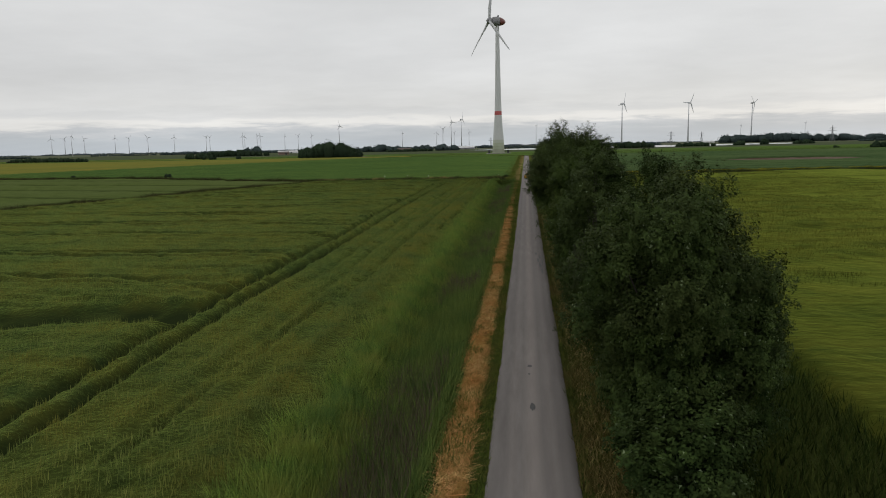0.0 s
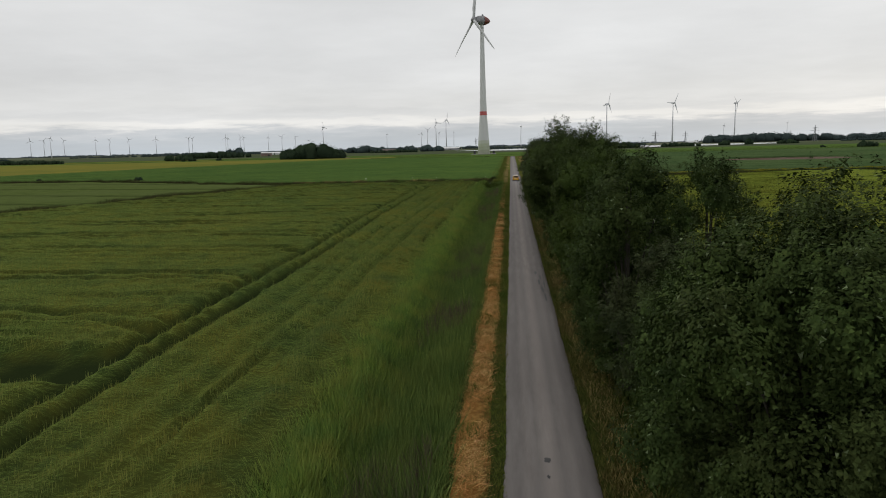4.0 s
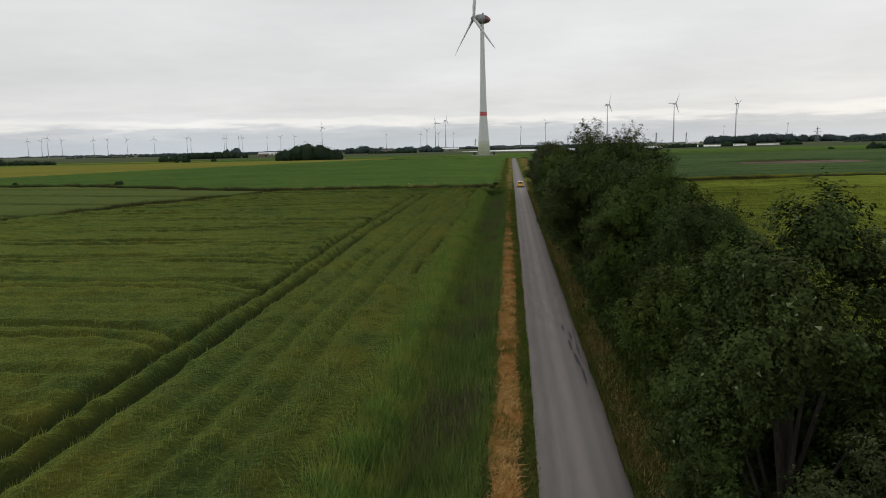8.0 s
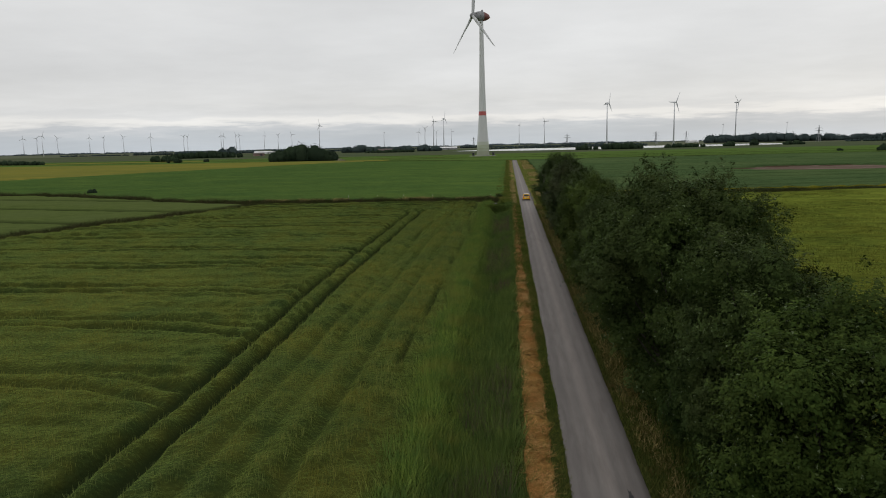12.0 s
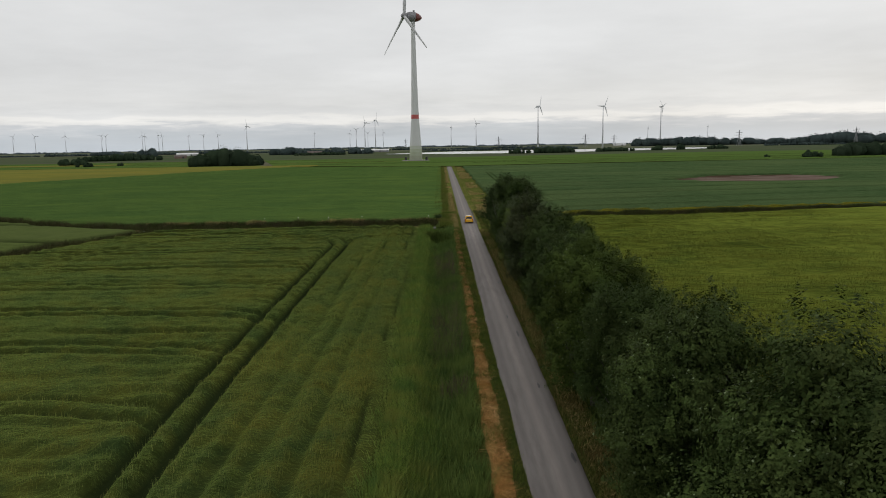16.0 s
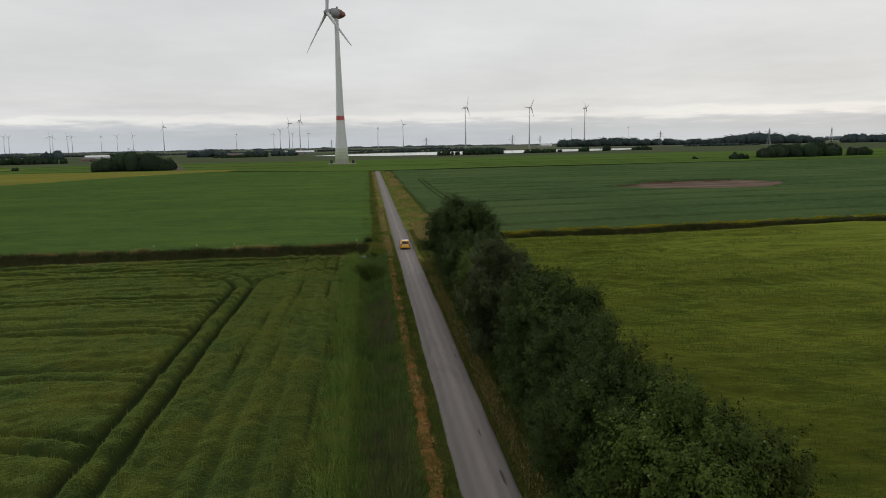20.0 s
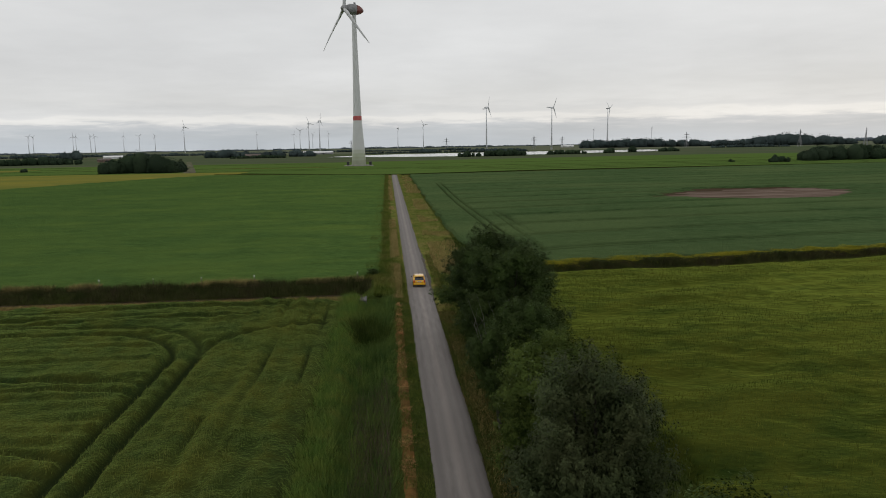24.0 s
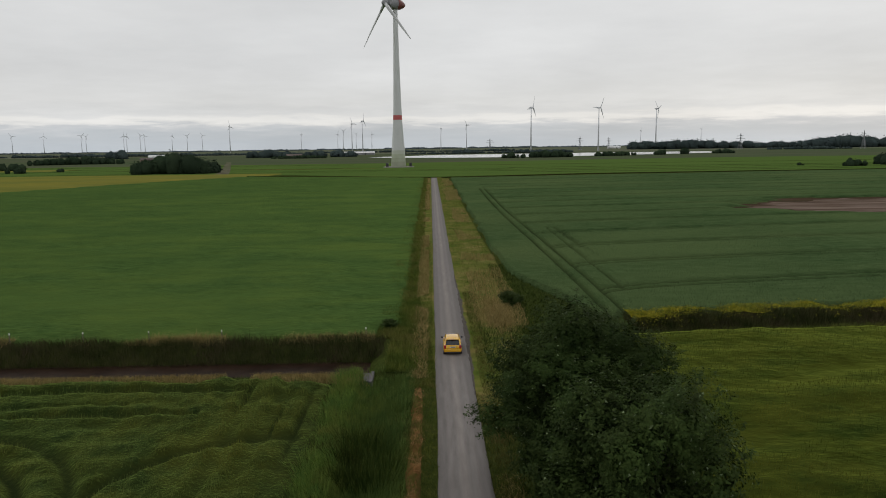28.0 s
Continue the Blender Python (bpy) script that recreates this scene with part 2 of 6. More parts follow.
M = {
    "ground": mat("rough_grass_ground", (0.0182, 0.0286, 0.0065), (0.0468, 0.0598, 0.0143), 1.5, 5, 0.9, bump=0.8, bump_scale=6, c=(0.039, 0.0468, 0.013), big=0.05, dist=0.08, sheen=0.05, spec=0.0),
    "asphalt": mat("worn_asphalt", (0.145, 0.131, 0.124), (0.19, 0.175, 0.166), 3.0, 7, 0.85, bump=0.25, bump_scale=60, c=(0.158, 0.144, 0.137), big=0.25, stretch=(1, 0.12, 1), dist=0.01, spec=0.15),
    "patch": mat("dark_tar", (0.018, 0.018, 0.019), (0.045, 0.043, 0.043), 4, 5, 0.6, bump=0.3, bump_scale=40, dist=0.01),
    "gravel": mat("grey_gravel", (0.12, 0.11, 0.10), (0.24, 0.23, 0.21), 9, 5, 0.9, bump=0.8, bump_scale=20),
    # the crop body is dark: shade deep between the stems is in its colour
    "barley": mat("green_barley", (0.013, 0.0224, 0.00508), (0.0502, 0.0671, 0.016), 2.4, 10, 0.8, bump=0.6, bump_scale=5, c=(0.0467, 0.0552, 0.0128), big=0.045, stretch=(0.8, 0.8, 1), dist=0.25, spec=0.0, sheen=0.3, trodden_shade=True, patches=(0.30, (0.0225, 0.0402, 0.0128), (0.064, 0.0656, 0.0128)), lush=(100, 192, (0.66, 0.72, 0.70))),
    "barley_blade": mat("barley_leaf", (0.0757, 0.123, 0.0299), (0.18, 0.227, 0.0554), 0.8, 5, 0.7, island=0.35, c=(0.163, 0.187, 0.0415), big=0.045, stretch=(0.8, 0.8, 1), spec=0.0, patches=(0.30, (0.0757, 0.121, 0.0415), (0.199, 0.196, 0.0393)), lush=(100, 192, (0.66, 0.72, 0.70))),
    "barley_ear": mat("pale_green_ear", (0.148, 0.194, 0.0526), (0.249, 0.287, 0.0828), 0.8, 5, 0.7, island=0.3, c=(0.198, 0.211, 0.0546), big=0.045, stretch=(0.8, 0.8, 1), spec=0.0, patches=(0.30, (0.107, 0.151, 0.0526), (0.23, 0.217, 0.0485)), lush=(100, 192, (0.66, 0.72, 0.70))),
    "ripe_ear": mat("pale_yellow_ear", (0.115, 0.13, 0.0255), (0.206, 0.213, 0.0412), 0.9, 6, 0.7, island=0.3, c=(0.176, 0.178, 0.0333), big=0.06, stretch=(0.55, 1, 1), spec=0.0, patches=(0.33, (0.0804, 0.115, 0.0274), (0.201, 0.192, 0.0343)), lush=(100, 192, (0.66, 0.72, 0.70))),
    # again a dark body, with the shade among the stems painted in
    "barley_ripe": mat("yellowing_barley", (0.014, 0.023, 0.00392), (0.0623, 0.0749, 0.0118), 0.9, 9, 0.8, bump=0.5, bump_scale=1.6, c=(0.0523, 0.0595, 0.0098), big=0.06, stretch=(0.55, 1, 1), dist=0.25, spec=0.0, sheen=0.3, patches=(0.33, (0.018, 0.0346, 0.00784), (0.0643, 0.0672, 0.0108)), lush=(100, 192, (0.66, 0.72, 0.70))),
    "barley_ripe_blade": mat("yellowing_barley_leaf", (0.0452, 0.0634, 0.0118), (0.136, 0.152, 0.0265), 0.9, 6, 0.7, island=0.3, c=(0.115, 0.125, 0.0216), big=0.06, stretch=(0.55, 1, 1), spec=0.0, patches=(0.33, (0.0422, 0.071, 0.0167), (0.142, 0.142, 0.0235)), lush=(100, 192, (0.66, 0.72, 0.70))),
    "meadow": mat("short_green_meadow", (0.0154, 0.0379, 0.00946), (0.0694, 0.117, 0.0322), 1.6, 11, 0.85, bump=1.0, bump_scale=4, c=(0.0556, 0.0931, 0.0228), big=0.06, stretch=(0.5, 1, 1), dist=0.2, spec=0.0, sheen=0.09, patches=(0.09, (0.0308, 0.0612, 0.0172), (0.0739, 0.111, 0.0244)), lush=(-14, -95, (0.86, 0.88, 0.92), 0)),
    "wheat_blade": mat("wheat_leaf", (0.0488, 0.0853, 0.0363), (0.0914, 0.137, 0.0596), 0.5, 4, 0.8, island=0.4, c=(0.0951, 0.131, 0.0557), big=0.03, spec=0.0),
    "meadow_far": mat("far_meadow", (0.0361, 0.0689, 0.0162), (0.0619, 0.0991, 0.0243), 0.09, 7, 0.9, c=(0.0516, 0.0823, 0.0216), big=0.012, stretch=(0.5, 2.2, 1), spec=0.0, sheen=0.08, patches=(0.02, (0.031, 0.0655, 0.0144), (0.0688, 0.0991, 0.0252))),
    "wheat": mat("blue_green_wheat", (0.0207, 0.0441, 0.0151), (0.0622, 0.0959, 0.0385), 0.9, 9, 0.8, bump=1.0, bump_scale=5, c=(0.0648, 0.0933, 0.0358), big=0.03, stretch=(0.4, 1, 1), dist=0.15, spec=0.0, sheen=0.06, trodden_shade=True),
    "olive": mat("olive_field", (0.05, 0.07, 0.02), (0.08, 0.104, 0.031), 0.5, 6, 0.85, bump=0.6, bump_scale=4, c=(0.07, 0.09, 0.031), big=0.03, dist=0.08, spec=0.0, sheen=0.05, trodden_shade=True),
    "rape": mat("fading_yellow_crop", (0.148, 0.146, 0.0316), (0.216, 0.197, 0.0403), 0.2, 6, 0.9, c=(0.137, 0.146, 0.0345), big=0.02, stretch=(0.4, 1.5, 1), spec=0.0, patches=(0.03, (0.097, 0.119, 0.0374), (0.188, 0.179, 0.0403))),
    "dry_soil": mat("dry_pale_soil", (0.07, 0.048, 0.036), (0.21, 0.155, 0.125), 0.5, 8, 0.95, bump=0.8, bump_scale=3, dist=0.06, c=(0.12, 0.084, 0.066), big=0.12, stretch=(0.10, 1.6, 1), spec=0.0, patches=(0.22, (0.05, 0.036, 0.024), (0.23, 0.18, 0.15))),
    "soil": mat("bare_brown_soil", (0.032, 0.022, 0.014), (0.085, 0.056, 0.038), 0.5, 8, 0.95, bump=0.8, bump_scale=3, dist=0.06, c=(0.04, 0.034, 0.016), big=0.12, stretch=(0.10, 1.6, 1), spec=0.0, patches=(0.22, (0.03, 0.026, 0.014), (0.10, 0.07, 0.05))),
    "verge_bed": mat("yellowish_verge", (0.06, 0.086, 0.015), (0.14, 0.155, 0.034), 0.7, 8, 0.9, bump=1.0, bump_scale=5, c=(0.13, 0.135, 0.036), big=0.1, dist=0.1, spec=0.0, patches=(0.3, (0.20, 0.155, 0.06), (0.06, 0.095, 0.017))),
    "ditch_water": mat("brown_ditch_water", (0.016, 0.009, 0.006), (0.034, 0.021, 0.014), 0.6, 4, 0.3, bump=0.1, bump_scale=4, spec=0.02),
    "reed": mat("green_reed", (0.0742, 0.129, 0.0304), (0.18, 0.251, 0.0703), 0.9, 4, 0.7, island=0.6, c=(0.131, 0.191, 0.0526), big=0.25, spec=0.0, patches=(0.5, (0.0655, 0.12, 0.0351), (0.164, 0.213, 0.0539)), lush=(85, 150, (0.78, 0.82, 0.80))),
    "lush_grass": mat("lush_field_edge_grass", (0.139, 0.231, 0.0449), (0.252, 0.351, 0.0794), 0.6, 4, 0.8, island=0.5, c=(0.184, 0.271, 0.0556), big=0.15, spec=0.0, patches=(0.5, (0.112, 0.192, 0.0529), (0.264, 0.277, 0.0662)), lush=(85, 150, (0.72, 0.77, 0.76))),
    "dead_reed": mat("old_straw_reed", (0.085, 0.068, 0.045), (0.15, 0.125, 0.085), 2, 4, 0.85, island=0.35, spec=0.0),
    "verge": mat("verge_grass", (0.075, 0.112, 0.018), (0.145, 0.178, 0.036), 1.2, 4, 0.75, island=0.5, c=(0.13, 0.145, 0.035), big=0.15, spec=0.0, patches=(0.35, (0.16, 0.145, 0.045), (0.065, 0.105, 0.02))),
    # tree shade is painted in: the verge colours again, darker and browner
    "shade_verge": mat("shade_tinted_verge_grass", (0.06, 0.077, 0.0168), (0.128, 0.137, 0.0336), 1.2, 4, 0.75, island=0.4, c=(0.12, 0.109, 0.0336), big=0.15, spec=0.0, patches=(0.35, (0.15, 0.105, 0.0448), (0.06, 0.084, 0.0196))),
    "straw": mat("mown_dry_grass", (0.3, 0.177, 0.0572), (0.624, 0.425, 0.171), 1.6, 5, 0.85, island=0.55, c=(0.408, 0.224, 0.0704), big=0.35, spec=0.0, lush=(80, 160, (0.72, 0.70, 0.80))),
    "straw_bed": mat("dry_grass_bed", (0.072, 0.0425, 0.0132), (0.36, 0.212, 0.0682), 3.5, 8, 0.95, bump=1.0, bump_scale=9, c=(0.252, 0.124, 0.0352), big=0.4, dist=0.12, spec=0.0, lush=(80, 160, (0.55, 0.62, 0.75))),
    "pale_straw": mat("pale_standing_grass", (0.20, 0.155, 0.06), (0.37, 0.295, 0.125), 1.5, 4, 0.85, island=0.35, spec=0.0),
    "rape_flower": mat("yellow_flowers", (0.15, 0.17, 0.018), (0.33, 0.30, 0.03), 1.5, 3, 0.75, island=0.5, spec=0.0),
    "bark": mat("grey_brown_bark", (0.03, 0.025, 0.02), (0.065, 0.055, 0.045), 6, 6, 0.9, bump=0.8, bump_scale=14, stretch=(1, 1, 0.25)),
    "dead_wood": mat("bleached_dead_branch", (0.075, 0.068, 0.058), (0.14, 0.13, 0.11), 6, 4, 0.85),
    "leaf": mat("dark_green_leaf", (0.0208, 0.0351, 0.0109), (0.0598, 0.0923, 0.0244), 0.7, 3, 0.65, island=0.2, vary=0.15, c=(0.0369, 0.0512, 0.016), big=0.3, spec=0.02, fleck=0.015),
    "leaf_light": mat("lighter_green_leaf", (0.0242, 0.0424, 0.00884), (0.078, 0.113, 0.0243), 0.7, 3, 0.65, island=0.2, vary=0.15, c=(0.0464, 0.0639, 0.0151), big=0.3, spec=0.02, fleck=0.01),
    "leaf_olive": mat("olive_willow_leaf", (0.024, 0.0361, 0.014), (0.0697, 0.0913, 0.0359), 0.7, 3, 0.6, island=0.2, vary=0.15, c=(0.0484, 0.055, 0.0231), big=0.3, spec=0.04),
    "far_leaf": mat("distant_woodland", (0.0192, 0.0326, 0.0182), (0.0383, 0.0583, 0.0311), 0.15, 4, 0.9, island=0.18, c=(0.0287, 0.0429, 0.0266), big=0.02, spec=0.0),
    # distance haze is painted into the skyline leaves: paler and bluer
    "skyline_leaf": mat("haze_tinted_woodland", (0.0975, 0.12, 0.136), (0.131, 0.156, 0.176), 0.05, 4, 0.9, island=0.18, spec=0.0),
    "dark_weed": mat("dark_rank_weeds", (0.018, 0.030, 0.007), (0.046, 0.062, 0.016), 0.9, 4, 0.8, island=0.5, c=(0.048, 0.046, 0.018), big=0.15, spec=0.0),
    "brown_weed": mat("brown_green_bank_weeds", (0.0288, 0.0352, 0.0128), (0.068, 0.0704, 0.0288), 0.7, 4, 0.8, island=0.5, c=(0.064, 0.0528, 0.0304), big=0.2, spec=0.0, patches=(0.6, (0.0288, 0.048, 0.0128), (0.08, 0.08, 0.032))),
    "grit": mat("grey_brown_grit", (0.05, 0.042, 0.036), (0.10, 0.088, 0.078), 9, 6, 0.9, bump=0.8, bump_scale=20, spec=0.1),
    "culvert": mat("weathered_culvert_concrete", (0.075, 0.069, 0.0713), (0.12, 0.112, 0.116), 2, 6, 0.85, bump=0.3, bump_scale=12),
    # hazy pasture, plain and hazy leaf carry distance haze in their colours
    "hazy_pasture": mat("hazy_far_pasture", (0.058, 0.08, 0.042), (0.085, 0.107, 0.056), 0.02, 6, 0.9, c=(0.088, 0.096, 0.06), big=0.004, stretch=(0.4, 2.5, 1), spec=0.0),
    "plain": mat("haze_tinted_pasture", (0.085, 0.105, 0.07), (0.13, 0.145, 0.10), 0.004, 6, 0.9, c=(0.12, 0.125, 0.085), big=0.0015, stretch=(0.3, 2.5, 1), spec=0.0),
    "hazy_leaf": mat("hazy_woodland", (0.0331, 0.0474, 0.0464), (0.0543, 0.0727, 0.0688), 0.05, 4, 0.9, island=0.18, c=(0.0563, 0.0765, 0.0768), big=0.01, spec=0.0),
    "far_nacelle": mat("distant_grey_nacelle", (0.40, 0.41, 0.43), (0.46, 0.47, 0.49), 0.1, 2, 0.5),
    # dark rank grass; shade beside the trees is put into the colour too
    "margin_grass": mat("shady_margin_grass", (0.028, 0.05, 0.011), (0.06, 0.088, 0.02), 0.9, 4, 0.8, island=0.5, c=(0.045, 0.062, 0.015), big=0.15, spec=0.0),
    "farm_track": mat("pale_farm_track", (0.10, 0.095, 0.07), (0.18, 0.165, 0.125), 0.6, 5, 0.9, c=(0.07, 0.085, 0.035), big=0.05, spec=0.0),
    "concrete": mat("pale_tower_concrete", (0.56, 0.57, 0.57), (0.62, 0.63, 0.63), 0.05, 4, 0.55, c=(0.59, 0.60, 0.60), big=0.2),
    "tower_foot": mat("green_tinted_tower_foot", (0.38, 0.42, 0.30), (0.46, 0.49, 0.38), 0.1, 3, 0.6),
    "tower_ring_low": mat("green_tower_ring", (0.32, 0.355, 0.25), (0.39, 0.42, 0.32), 0.1, 3, 0.6),
    "tower_ring_high": mat("pale_green_tower_ring", (0.46, 0.49, 0.41), (0.52, 0.545, 0.48), 0.1, 3, 0.6),
    "tower_foot_low": mat("dark_green_tower_foot", (0.26, 0.29, 0.20), (0.33, 0.35, 0.26), 0.1, 3, 0.6),
    "red_band": mat("red_warning_band", (0.46, 0.085, 0.085), (0.5, 0.11, 0.1), 0.3, 3, 0.5),
    "nacelle": mat("grey_nacelle", (0.20, 0.20, 0.21), (0.27, 0.27, 0.28), 0.3, 3, 0.4, spec=0.5),
    "nacelle_red": mat("dark_red_nacelle", (0.16, 0.05, 0.045), (0.20, 0.065, 0.055), 0.3, 3, 0.4),
    "blade": mat("light_grey_blade", (0.42, 0.43, 0.44), (0.50, 0.51, 0.52), 0.2, 3, 0.4),
    "far_white": mat("distant_turbine", (0.58, 0.60, 0.63), (0.64, 0.66, 0.69), 0.1, 2, 0.5),
    "steel": mat("galvanised_lattice", (0.20, 0.21, 0.22), (0.26, 0.27, 0.28), 0.2, 2, 0.6, metal=0.3),
    "lake": mat("still_lake", (0.30, 0.33, 0.34), (0.34, 0.36, 0.37), 0.05, 2, 0.12, bump=0.15, bump_scale=0.5, dist=0.2, spec=1.0),
    "wall": mat("brick_farm_wall", (0.16, 0.10, 0.08), (0.24, 0.17, 0.14), 1, 4, 0.85),
    "roof": mat("dark_tile_roof", (0.08, 0.06, 0.055), (0.13, 0.10, 0.09), 1, 4, 0.8),
    "shed": mat("white_sheet_roof", (0.62, 0.63, 0.64), (0.70, 0.70, 0.70), 0.5, 3, 0.5),
    "white_post": mat("white_plastic_post", (0.72, 0.72, 0.70), (0.78, 0.78, 0.76), 4, 3, 0.5),
    "timber": mat("weathered_post", (0.10, 0.08, 0.06), (0.18, 0.15, 0.12), 5, 4, 0.9),
    "car_paint": mat("yellow_car_paint", (0.72, 0.38, 0.008), (0.78, 0.43, 0.012), 0.8, 2, 0.25, coat=1.0),
    "glass": mat("dark_car_glass", (0.012, 0.014, 0.016), (0.02, 0.022, 0.025), 1, 2, 0.05, spec=0.6),
    "rubber": mat("black_rubber", (0.015, 0.015, 0.016), (0.03, 0.03, 0.032), 8, 3, 0.8),
    "trim": mat("black_plastic_trim", (0.02, 0.02, 0.021), (0.035, 0.035, 0.036), 8, 3, 0.5),
    "rim": mat("silver_wheel", (0.42, 0.43, 0.44), (0.5, 0.51, 0.52), 5, 2, 0.3, metal=0.8),
    "tail_red": mat("red_tail_lamp", (0.35, 0.012, 0.012), (0.45, 0.02, 0.02), 5, 2, 0.15, coat=1.0),
    "lamp_clear": mat("clear_lamp", (0.62, 0.63, 0.64), (0.7, 0.7, 0.7), 5, 2, 0.1, coat=1.0),
    "plate": mat("white_number_plate", (0.68, 0.69, 0.68), (0.74, 0.74, 0.73), 5, 2, 0.4),
    "ink": mat("dark_plate_print", (0.03, 0.03, 0.035), (0.04, 0.04, 0.045), 5, 2, 0.5),
}

worn_middle(M["asphalt"])


# ---- building helpers ----
def np_mesh(name, verts, faces, material, smooth=False):
    """A mesh from arrays of vertices (n, 3) and equal-sided faces (m, 3 or 4)."""
    verts, faces = np.ascontiguousarray(verts, dtype=np.float32), np.ascontiguousarray(faces, dtype=np.int32)
    me = bpy.data.meshes.new(name)
    k = faces.shape[1]
    me.vertices.add(len(verts))
    me.vertices.foreach_set("co", verts.ravel())
    me.loops.add(faces.size)
    me.loops.foreach_set("vertex_index", faces.ravel())
    me.polygons.add(len(faces))
    me.polygons.foreach_set("loop_start", np.arange(0, faces.size, k, dtype=np.int32))
    me.update(calc_edges=True)
    if smooth:
        me.polygons.foreach_set("use_smooth", np.ones(len(faces), dtype=bool))
    me.materials.append(material)
    return me


def under(ob, parent):
    if parent is not None:
        ob.parent = parent
    return ob


def part(name, bm, material, parent, label="", smooth=False):
    me = bpy.data.meshes.new(name)
    bm.to_mesh(me)
    bm.free()
    if smooth:
        me.polygons.foreach_set("use_smooth", np.ones(len(me.polygons), dtype=bool))
    me.materials.append(material)
    return tagged(under(new(name, me), parent), label)


def share(name, me, parent=None, m=None, label=""):
    ob = under(new(name, me), parent)
    if m is not None:
        ob.matrix_basis = m
    return tagged(ob, label)


def root(name, m, label, category, group="", kind=""):
    ob = new(name)
    ob.empty_display_size = 0.2
    ob.matrix_basis = m
    return tagged(ob, label, category, group, kind)


def box_bm(sx, sy, sz, bevel=0.0, at=(0, 0, 0), seg=2, bm=None):
    own = bmesh.new()
    bmesh.ops.create_cube(own, size=1)
    bmesh.ops.scale(own, vec=(sx, sy, sz), verts=own.verts)
    if bevel:
        bmesh.ops.bevel(own, geom=own.edges[:], offset=bevel, segments=seg, affect="EDGES", profile=0.5)
    bmesh.ops.translate(own, vec=at, verts=own.verts)
    if bm is None:
        return own
    tmp = bpy.data.meshes.new("tmp")
    own.to_mesh(tmp)
    own.free()
    bm.from_mesh(tmp)
    bpy.data.meshes.remove(tmp)
    return bm


def tube_bm(rings, sides=12, cap=True, bm=None):
    """A lofted tube through rings of (centre, radius)."""
    bm = bm or bmesh.new()
    loops, centres = [], [Vector(c) for c, _ in rings]
    for i, (c, r) in enumerate(rings):
        d = (centres[min(i + 1, len(rings) - 1)] - centres[max(i - 1, 0)]).normalized()
        u = d.cross(Vector((0, 1, 0) if abs(d.y) < 0.9 else (1, 0, 0))).normalized()
        w = d.cross(u)
        loops.append([bm.verts.new(centres[i] + (u * math.cos(a) + w * math.sin(a)) * r) for a in (2 * math.pi * k / sides for k in range(sides))])
    for a, b in zip(loops, loops[1:]):
        for k in range(sides):
            bm.faces.new((a[k], a[(k + 1) % sides], b[(k + 1) % sides], b[k]))
    if cap:
        bm.faces.new(loops[0][::-1])
        bm.faces.new(loops[-1])
    bmesh.ops.recalc_face_normals(bm, faces=bm.faces[:])
    return bm


def hash_noise(x, y, s, seed=0):
    """Smooth value noise on arrays, 0 to 1, cell size s."""
    def h(i, j):
        v = np.sin(i * 127.1 + j * 311.7 + seed * 74.7) * 43758.5453
        return v - np.floor(v)
    u, v = x / s, y / s
    i, j = np.floor(u), np.floor(v)
    f, g = u - i, v - j
    f, g = f * f * (3 - 2 * f), g * g * (3 - 2 * g)
    return (h(i, j) * (1 - f) + h(i + 1, j) * f) * (1 - g) + (h(i, j + 1) * (1 - f) + h(i + 1, j + 1) * f) * g


def steps(*runs):
    """Coordinates from runs of (start, end, step)."""
    return np.unique(np.round(np.concatenate([np.arange(a, b + s / 2, s) for a, b, s in runs]), 3))


def grid_faces(nx, ny):
    i = np.arange(nx - 1)[:, None] * ny + np.arange(ny - 1)[None, :]
    return np.stack([i, i + ny, i + ny + 1, i + 1], -1).reshape(-1, 4)


# ---- the ground: one sheet with its ditches ----
def diag_x(y):
    """The slanting ditch on the left runs from the cross ditch back towards the start."""
    return -62.6 - (196 - y) * 0.43


def fall(y):
    """Beyond the end of the road the land falls away gently towards the lake and the skyline."""
    return np.interp(y, (520.0, 800.0, 4700.0), (0.0, -2.6, -20.0))


def ground_z(x, y):
    z = np.zeros_like(x) + fall(y) + 0.10 * (hash_noise(x, y, 9.0, 3) - 0.5) * (np.abs(x) > 6)
    d = np.abs(x + 5.9)
    z -= np.where((y < 199), np.clip(1.15 - d / 1.9, 0, 0.8), 0)
    cross = np.interp(y, (198.3, 200.3, 204.6, 206.8), (0.0, 1.2, 1.2, 0.0))
    z -= cross * np.clip((-x - 6.3) / 1.4, 0, 1) * (x > -72)
    dd = np.abs(x - diag_x(y))
    z -= np.clip(1.3 - dd / 3.0, 0, 0.9) * (y < 203) * (x < -60)
    yr = 211.3 + (x - 20) * 0.10
    z -= np.clip(1.3 - np.abs(y - yr + 1.6) / 1.6, 0, 1) * np.clip((x - 17) / 3, 0, 1)
    return z


def build_ground():
    xs = steps((-4600, -700, 300), (-700, -200, 50), (-200, -12, 3.0), (-12, 12, 0.6), (12, 60, 3.0), (60, 240, 6), (240, 700, 50), (700, 4600, 300))
    ys = steps((-600, -60, 60), (-60, 194, 3), (194, 218, 0.7), (218, 260, 3), (260, 800, 20), (800, 4700, 260))
    X, Y = np.meshgrid(xs, ys, indexing="ij")
    V = np.stack([X, Y, ground_z(X, Y)], -1).reshape(-1, 3)
    ob = new("ground", np_mesh("ground", V, grid_faces(len(xs), len(ys)), M["ground"], True))
    tagged(ob, "flat marsh farmland with rough grass and open ditches", "ground", kind="structure")


build_ground()


